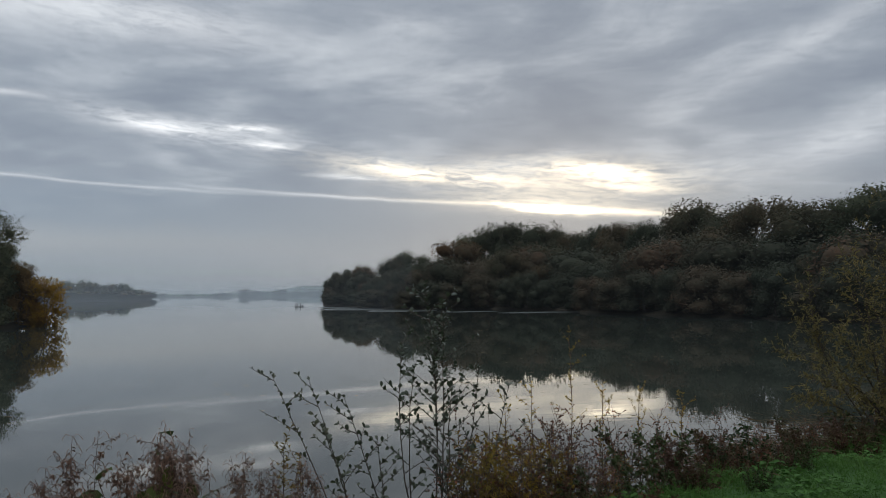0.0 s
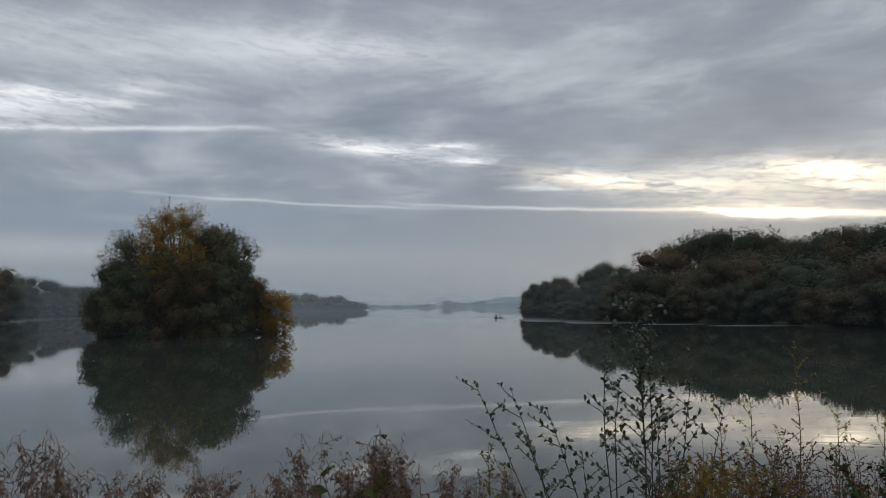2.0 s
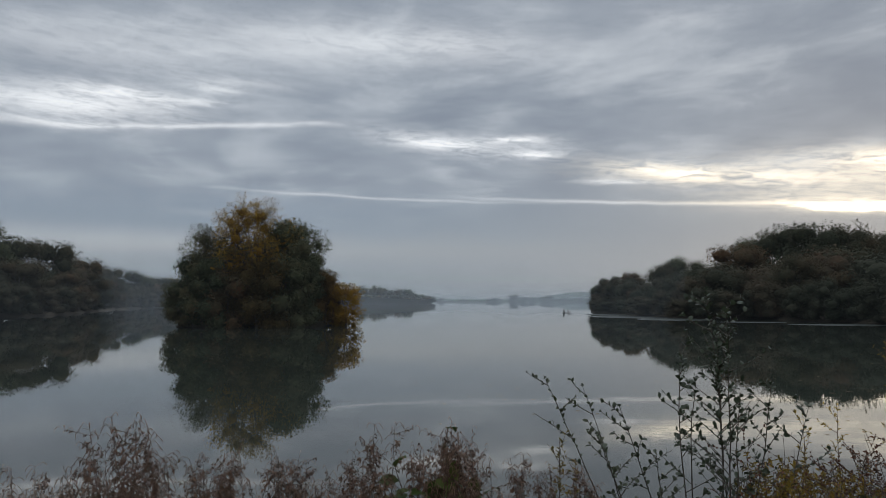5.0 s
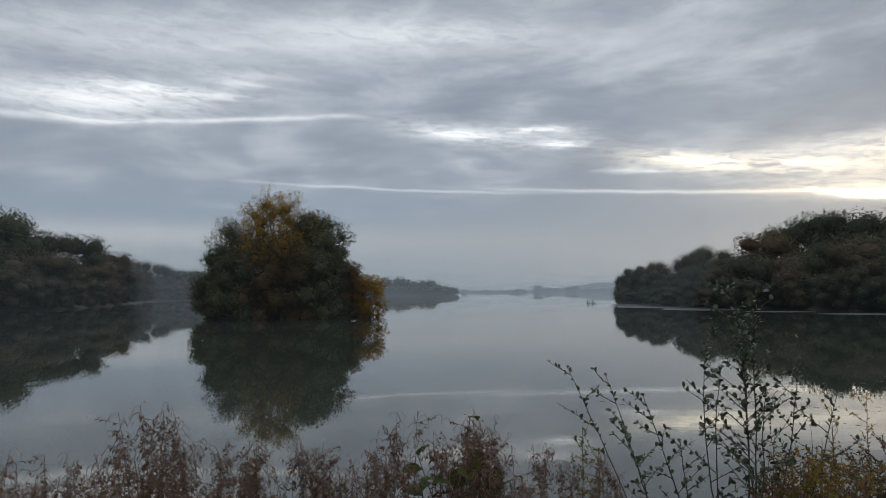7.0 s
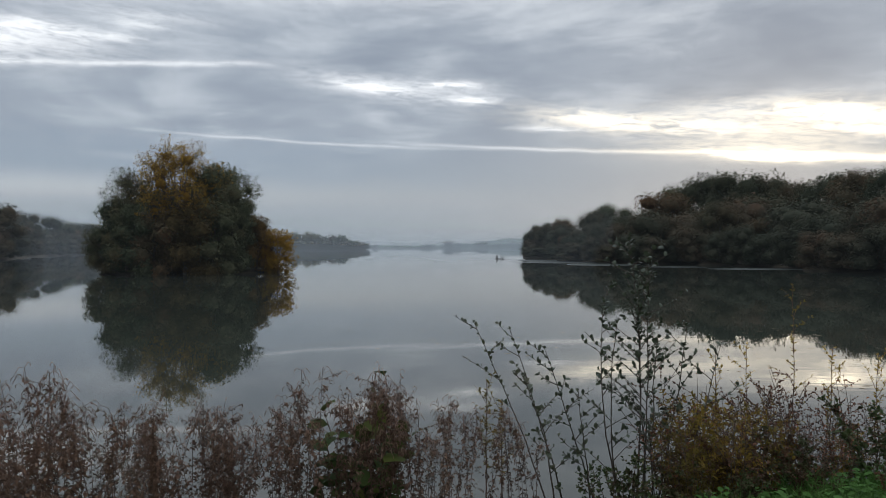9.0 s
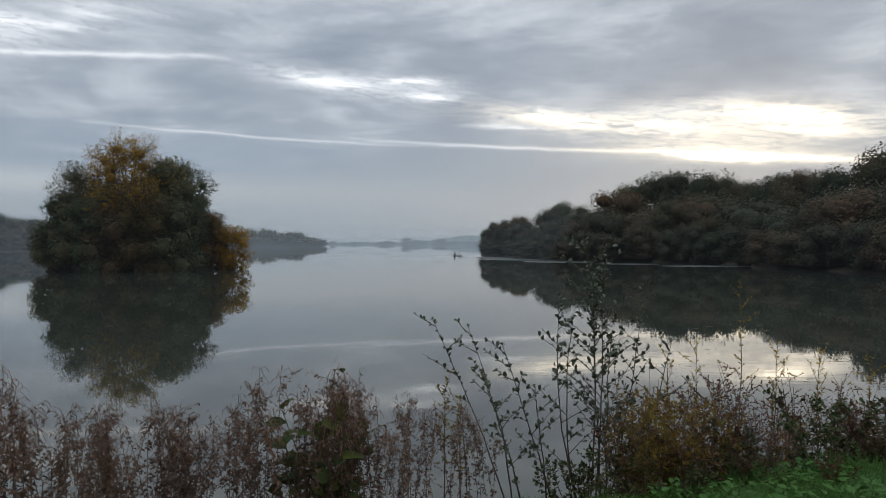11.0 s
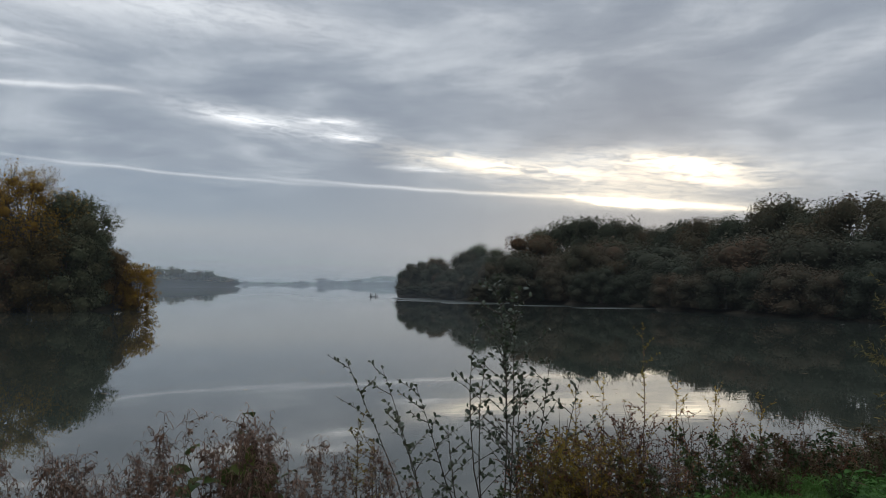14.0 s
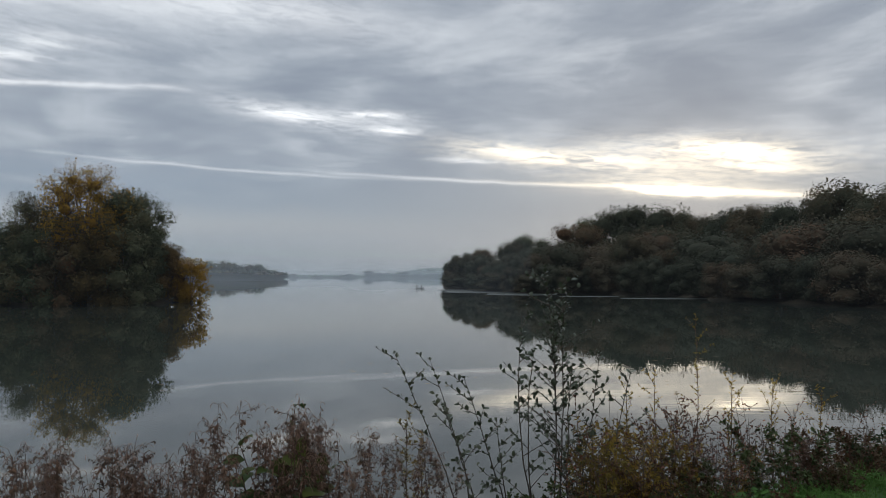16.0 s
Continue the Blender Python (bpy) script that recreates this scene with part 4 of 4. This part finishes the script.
q = -6.5
while q < 2.2:
    for s in ((0.0, 0.6) if q < -0.8 or prng.uniform() < 0.4 else (0.15,)):
        qq, ss = q + prng.uniform(-0.1, 0.1), s + prng.uniform(-0.15, 0.15)
        x, y = along_bank(qq, ss)
        A, d = math.degrees(math.atan2(x, y)), math.hypot(x, y)
        if prng.uniform() < np.interp(A, [-11, -9, -3], [0.0, 0.4, 0.75]):
            continue
        z = ground_z(x, y)
        h = EYE + d * math.tan(radians(top_height(A) + (0.0 if s < 0.3 else prng.uniform(-2.5, -0.5)))) - z
        if A > 3:
            continue
        pool = weeds if A < -1 else weeds_small
        stand_plant(pool[int(prng.integers(len(pool)))], x, y, max(0.35, h / 1.05 * prng.uniform(0.9, 1.06)))
    q += prng.uniform(0.16, 0.24)

# broad-leaved plant among the withered herbs
def dock(seed, base, height):
    rng = np.random.default_rng(seed)
    x, y, z = base
    t = thing("broad_leaved_plant", "tall plant with large green and yellowing leaves among withered herbs", "plant")
    t.matrix_basis = pose(x, y, z)
    for i in range(4):
        path = bent_stem(rng, (*rng.normal(0, 0.05, 2), -0.05), (*rng.normal(0, 0.16, 2), height * (1.0 - 0.13 * i)), 0.03)
        g = Geo()
        g.tube(path, np.linspace(0.006, 0.0025, len(path)), 5)
        part("stem", g.mesh("stem", M_STALK), t)
        for f in np.linspace(0.15, 1.0, 9):
            p, tan = along(path, [f])
            g = Geo()
            w = unit(rng.normal(size=3) * np.array([1, 1, 0.2]) + UP * rng.uniform(-0.3, 0.5))
            ln = rng.uniform(0.08, 0.16)
            g.leaves(p, w[None], unit(UP + rng.normal(0, 0.5, 3))[None], ln, ln * rng.uniform(0.65, 0.9), 0.18, 2)
            part("leaf", g.mesh("leaf", M_DOCK), t)
    return t


dock(51, bank_point(-16.2, 4.05), EYE + 4.1 * math.tan(radians(-10.7)) - bank_point(-16.2, 4.05)[2])
dock(52, bank_point(-14.4, 4.15), EYE + 4.2 * math.tan(radians(-13.0)) - bank_point(-14.4, 4.15)[2])
dock(53, bank_point(-17.8, 3.98), EYE + 4.0 * math.tan(radians(-14.0)) - bank_point(-17.8, 3.98)[2])
dock(54, bank_point(-16.0, 4.0), EYE + 4.05 * math.tan(radians(-16.0)) - bank_point(-16.0, 4.0)[2])

rust = [leafy_shrub(430 + i, 0.95, 0.8, M_RUST, 11, 0.056, 0.32, 9, "rust_shrub", "low shrub with yellow-brown and rust autumn leaves on the bank", "shrub", M_STALK, "rusty shrubs") for i in range(2)]
for A, d, e in ((8.6, 5.2, -12.4), (10.2, 5.3, -11.6), (11.6, 5.5, -11.4), (13.2, 5.6, -11.8), (10.4, 4.95, -14.0), (12.4, 5.1, -14.0), (15.2, 5.8, -12.6), (20.5, 6.3, -12.4)):
    x, y, z = bank_point(A, d)
    stand_plant(rust[int(prng.integers(2))], x, y, (EYE + d * math.tan(radians(e)) - z) / 0.95)

thicket = [leafy_shrub(440 + i, 1.2, 0.7, M_DRYLEAF, 7, 0.032, 0.6, 4, "dry_shrub", "thin dark shrub with few withered leaves and seed heads", "shrub", M_TWIG, "dry shrubs on the bank", 0.35, 0.3, True) for i in range(3)]
A = 9.0
while A < 40:
    for s in ((0.45, 1.1) if A < 22 else (0.4, 0.8, 1.3)):
        edge = 4.15 / (math.cos(radians(A)) - 0.457 * math.sin(radians(A)))
        d = edge + (s + prng.uniform(-0.2, 0.2)) * 1.1
        x, y, z = bank_point(A + prng.uniform(-0.6, 0.6), d)
        e = top_height(A) - 3.4 * prng.uniform(0, 1) ** 0.7 + 0.4
        pool = thicket[:2] + weeds_small if A > 22 else thicket
        stand_plant(pool[int(prng.integers(len(pool)))], x, y, max(0.4, (EYE + d * math.tan(radians(e)) - z) / 1.2))
    A += math.degrees(0.33 / edge)

# tangled brush between the grass and the water
A = 19.0
while A < 40:
    edge = 4.15 / (math.cos(radians(A)) - 0.457 * math.sin(radians(A)))
    for s in (0.25, 0.75, 1.25):
        d = edge + (s + prng.uniform(-0.2, 0.2)) * 1.1
        x, y, z = bank_point(A + prng.uniform(-0.8, 0.8), d)
        e = np.interp(A, [19, 24, 32, 40], [-11.5, -10.6, -9.6, -9.0]) - 2.2 * prng.uniform()
        pool = weeds_small + thicket[:1]
        stand_plant(pool[int(prng.integers(len(pool)))], x, y, max(0.35, (EYE + d * math.tan(radians(e)) - z) / 1.1), 13.0)
    A += math.degrees(0.42 / edge)

bramble = [leafy_shrub(450 + i, 0.5, 0.7, M_BRAMBLE, 12, 0.034, 0.62, 12, "bramble", "low green bramble with reddening leaves along the grass edge", "bramble", M_STALK, "brambles along the grass", 0.1, 0.2) for i in range(3)]
A = 4.0
while A < 42:
    edge = 4.15 / (math.cos(radians(A)) - 0.457 * math.sin(radians(A)))
    for s in (0.45, -0.22):
        if s < 0 and A < 12:
            continue
        x, y, z = bank_point(A + prng.uniform(-1, 1), edge + s + prng.uniform(-0.25, 0.25))
        stand_plant(bramble[int(prng.integers(3))], x, y, prng.uniform(0.7, 1.25) if s > 0 else prng.uniform(0.4, 0.7))
    A += math.degrees(0.38 / edge)


def tall_herb(A, e, d, seed):
    rng = np.random.default_rng(seed)
    x, y, z = bank_point(A, d)
    t = thing("tall_herb", "tall reddish herb stalk with small narrow leaves and a seed spike", "plant", "tall herbs")
    t.matrix_basis = pose(x, y, z)
    st, lv = Geo(), Geo()
    tip = tip_point(A, e, d) - np.array([x, y, z])
    path = bent_stem(rng, (0, 0, -0.05), tip, 0.015, 12)
    st.tube(path, np.linspace(0.006, 0.0015, 12), 5)
    stalk = part("stalk", st.mesh("stalk", M_STALK), t)
    put_leaves(lv, rng, path, 60, 0.35, 1.0, 0.035, 0.4, 0.1, fine=True)
    for f in np.linspace(0.45, 0.9, 9):
        p, tan = along(path, [f])
        br = bent_stem(rng, p[0], p[0] + unit(rng.normal(size=3) * np.array([1, 1, 0.2]) + UP * 1.1) * rng.uniform(0.1, 0.24), 0.05, 5)
        sh = Geo()
        sh.tube(br, np.linspace(0.0025, 0.001, 5), 3)
        part("side_shoot", sh.mesh("side_shoot", M_STALK), stalk)
        put_leaves(lv, rng, br, 12, 0.2, 1.0, 0.028, 0.45, 0.1, fine=True)
    tagged(part("leaves", lv.mesh("leaves", M_RUST), t), kind="stuff")
    return t


for i, (A, e, d) in enumerate(((16.9, -2.8, 6.4), (13.8, -7.4, 6.2), (19.5, -7.4, 6.6), (22.3, -7.6, 6.9), (11.6, -7.9, 6.0), (25.5, -7.9, 7.2), (-6.2, -11.0, 4.7), (-5.0, -12.5, 4.8))):
    tall_herb(A, e, d, 70 + i)


# osier bush by the grass
def osier(seed, base, tips):
    rng = np.random.default_rng(seed)
    x, y, z = base
    t = thing("osier_bush", "arching osier bush with narrow yellow-green leaves beside the grass", "bush")
    t.matrix_basis = pose(x, y, z)
    o = np.array([x, y, z])
    lv = Geo()
    for A, e, d in tips:
        tip = tip_point(A, e, d) - o
        path = bent_stem(rng, np.array([*rng.normal(0, 0.15, 2), -0.05]), tip, 0.06, 12)
        path[:, 2] += np.sin(np.linspace(0, np.pi, 12)) * 0.12
        st = Geo()
        st.tube(path, np.linspace(0.011, 0.002, 12), 5)
        for f in rng.uniform(0.25, 0.98, 22):
            p, tan = along(path, [f])
            br = bent_stem(rng, p[0], p[0] + unit(rng.normal(size=3) * np.array([1, 1, 0.5]) + tan[0] * 1.0 + UP * 0.3) * rng.uniform(0.2, 0.5), 0.05, 5)
            st.tube(br, np.linspace(0.003, 0.001, 5), 3)
            put_leaves(lv, rng, br, 18, 0.1, 1.0, 0.055, 0.26, 0.15, fine=True)
        put_leaves(lv, rng, path, 40, 0.5, 1.0, 0.055, 0.26, 0.15, fine=True)
        part("branch", st.mesh("branch", M_TWIG), t)
    part("leaves", lv.mesh("leaves", M_OSIER), t, "narrow yellow-green leaves")["kind"] = "stuff"
    return t


orng = np.random.default_rng(5)
tips = [(32.6, -4.6, 8.4), (33.6, -2.3, 8.6), (34.6, 0.6, 8.8), (36.5, 3.0, 9.2), (38.2, 4.5, 9.4), (40.5, 5.5, 9.6), (43, 5.0, 9.8), (34.4, -6.6, 8.2), (36.0, -2.5, 8.4), (37.0, 0.5, 9.0), (33.8, -8.0, 8.0)]
tips += [(orng.uniform(35, 46), orng.uniform(-9, 3), orng.uniform(8.2, 9.8)) for _ in range(14)]
osier(61, bank_point(39.5, 9.1), tips)


# dry reed stalks lying in the bank vegetation
def straw_tuft(seed):
    rng = np.random.default_rng(seed)
    g = Geo()
    m = 110
    th = rng.uniform(0, 2 * np.pi, m)
    way = unit(np.stack([np.cos(th), np.sin(th), rng.uniform(0.8, 2.6, m)], 1))
    ln = rng.uniform(0.25, 0.6, m)
    base = np.stack([*rng.normal(0, 0.12, (2, m)), np.full(m, -0.03)], 1)
    k = base + way * ln[:, None] * 0.65
    end = k + unit(way + np.array([0, 0, -0.9])) * ln[:, None] * 0.4
    g.leaves(base, way, rng.normal(size=(m, 3)), ln * 0.7, 0.010, 0.1)
    g.leaves(k, unit(end - k), rng.normal(size=(m, 3)), ln * 0.45, 0.009, 0.1)
    t = thing("dry_grass_tuft", "tuft of bent straw-coloured dry grass on the bank", "grass tuft", "dry grass tufts")
    tagged(part("blade", g.mesh("blade", M_STRAW), t), kind="stuff")
    return t


straw = [straw_tuft(80 + i) for i in range(2)]
for i in range(12):
    A = 26 + i * 0.9 + prng.uniform(-0.4, 0.4)
    edge = 4.15 / (math.cos(radians(A)) - 0.457 * math.sin(radians(A)))
    x, y, z = bank_point(A, edge + prng.uniform(0.6, 1.2))
    stand_plant(straw[i % 2], x, y, prng.uniform(0.8, 1.25))

# ---- grass ----
gr = np.random.default_rng(90)
m = 60000
qq, ss = gr.uniform(-1.5, 9.5, m), -4.2 * gr.uniform(0, 1, m) ** 1.3 + 0.22
px_, py_ = 0.9095 * qq - 0.4156 * ss, 4.15 + 0.4156 * qq + 0.9095 * ss
keep = np.hypot(px_, py_) > 2.2
px_, py_ = px_[keep], py_[keep]
m = len(px_)
tuft = np.array([noise.noise((a * 2.2, b * 2.2, 0)) for a, b in zip(px_, py_)])
pz_ = land_height(px_, py_) - 0.01
ln = gr.uniform(0.06, 0.13, m) * (1.0 + 1.5 * np.clip(tuft, -0.4, 1))
way = unit(np.stack([gr.normal(0, 0.55, m), gr.normal(0, 0.55, m), np.ones(m)], 1))
base = np.stack([px_, py_, pz_], 1)
g = Geo()
g.leaves(base, way, gr.normal(size=(m, 3)), ln * 0.8, 0.006, 0.15)
k = base + way * ln[:, None] * 0.6
g.leaves(k, unit(way * 0.6 + np.stack([gr.normal(0, 0.7, m), gr.normal(0, 0.7, m), gr.normal(-0.1, 0.3, m)], 1)), gr.normal(size=(m, 3)), ln * 0.7, 0.005, 0.15)
tagged(new("grass", g.mesh("grass", M_GRASS)), "lush damp green grass on the bank", "grass", kind="stuff")

# ---- clover and small broad leaves in the grass ----
cl_r = np.random.default_rng(92)
m = 9000
qq, ss = cl_r.uniform(-0.5, 9.0, m), -2.6 * cl_r.uniform(0, 1, m) + 0.25
cx, cy = 0.9095 * qq - 0.4156 * ss, 4.15 + 0.4156 * qq + 0.9095 * ss
patchy = np.array([noise.noise((a * 1.3, b * 1.3, 4.0)) for a, b in zip(cx, cy)]) > -0.05
cx, cy = cx[patchy], cy[patchy]
m = len(cx)
th = cl_r.uniform(0, 2 * np.pi, m)
base = np.stack([cx, cy, land_height(cx, cy) + cl_r.uniform(0.03, 0.11, m)], 1)
ln = cl_r.uniform(0.03, 0.075, m)
g = Geo()
g.leaves(base, unit(np.stack([np.cos(th), np.sin(th), cl_r.uniform(-0.2, 0.5, m)], 1)), unit(np.stack([cl_r.normal(0, 0.3, m), cl_r.normal(0, 0.3, m), np.ones(m)], 1)), ln, ln * 0.75, 0.1, True)
tagged(new("clover", g.mesh("clover", M_GRASS)), "small round green leaves mixed into the bank's grass", "clover", kind="stuff")

# ---- specks of weed floating on the lake ----
fl = np.random.default_rng(95)
m = 460
fa, fd = fl.triangular(-30, 18, 32, m), fl.uniform(18, 84, m)
g = Geo()
base = np.stack([fd * np.sin(np.radians(fa)), fd * np.cos(np.radians(fa)), np.full(m, 0.006)], 1)
th = fl.uniform(-0.5, 0.5, m)
g.leaves(base, np.stack([np.cos(th), np.sin(th), 0 * th], 1), np.tile(UP, (m, 1)), fl.uniform(0.06, 0.34, m), fl.uniform(0.03, 0.10, m), 0.02)
tagged(new("floating_weed", g.mesh("floating_weed", M_STRAW)), "small scraps of pale weed floating on the lake", "water weed", kind="stuff")
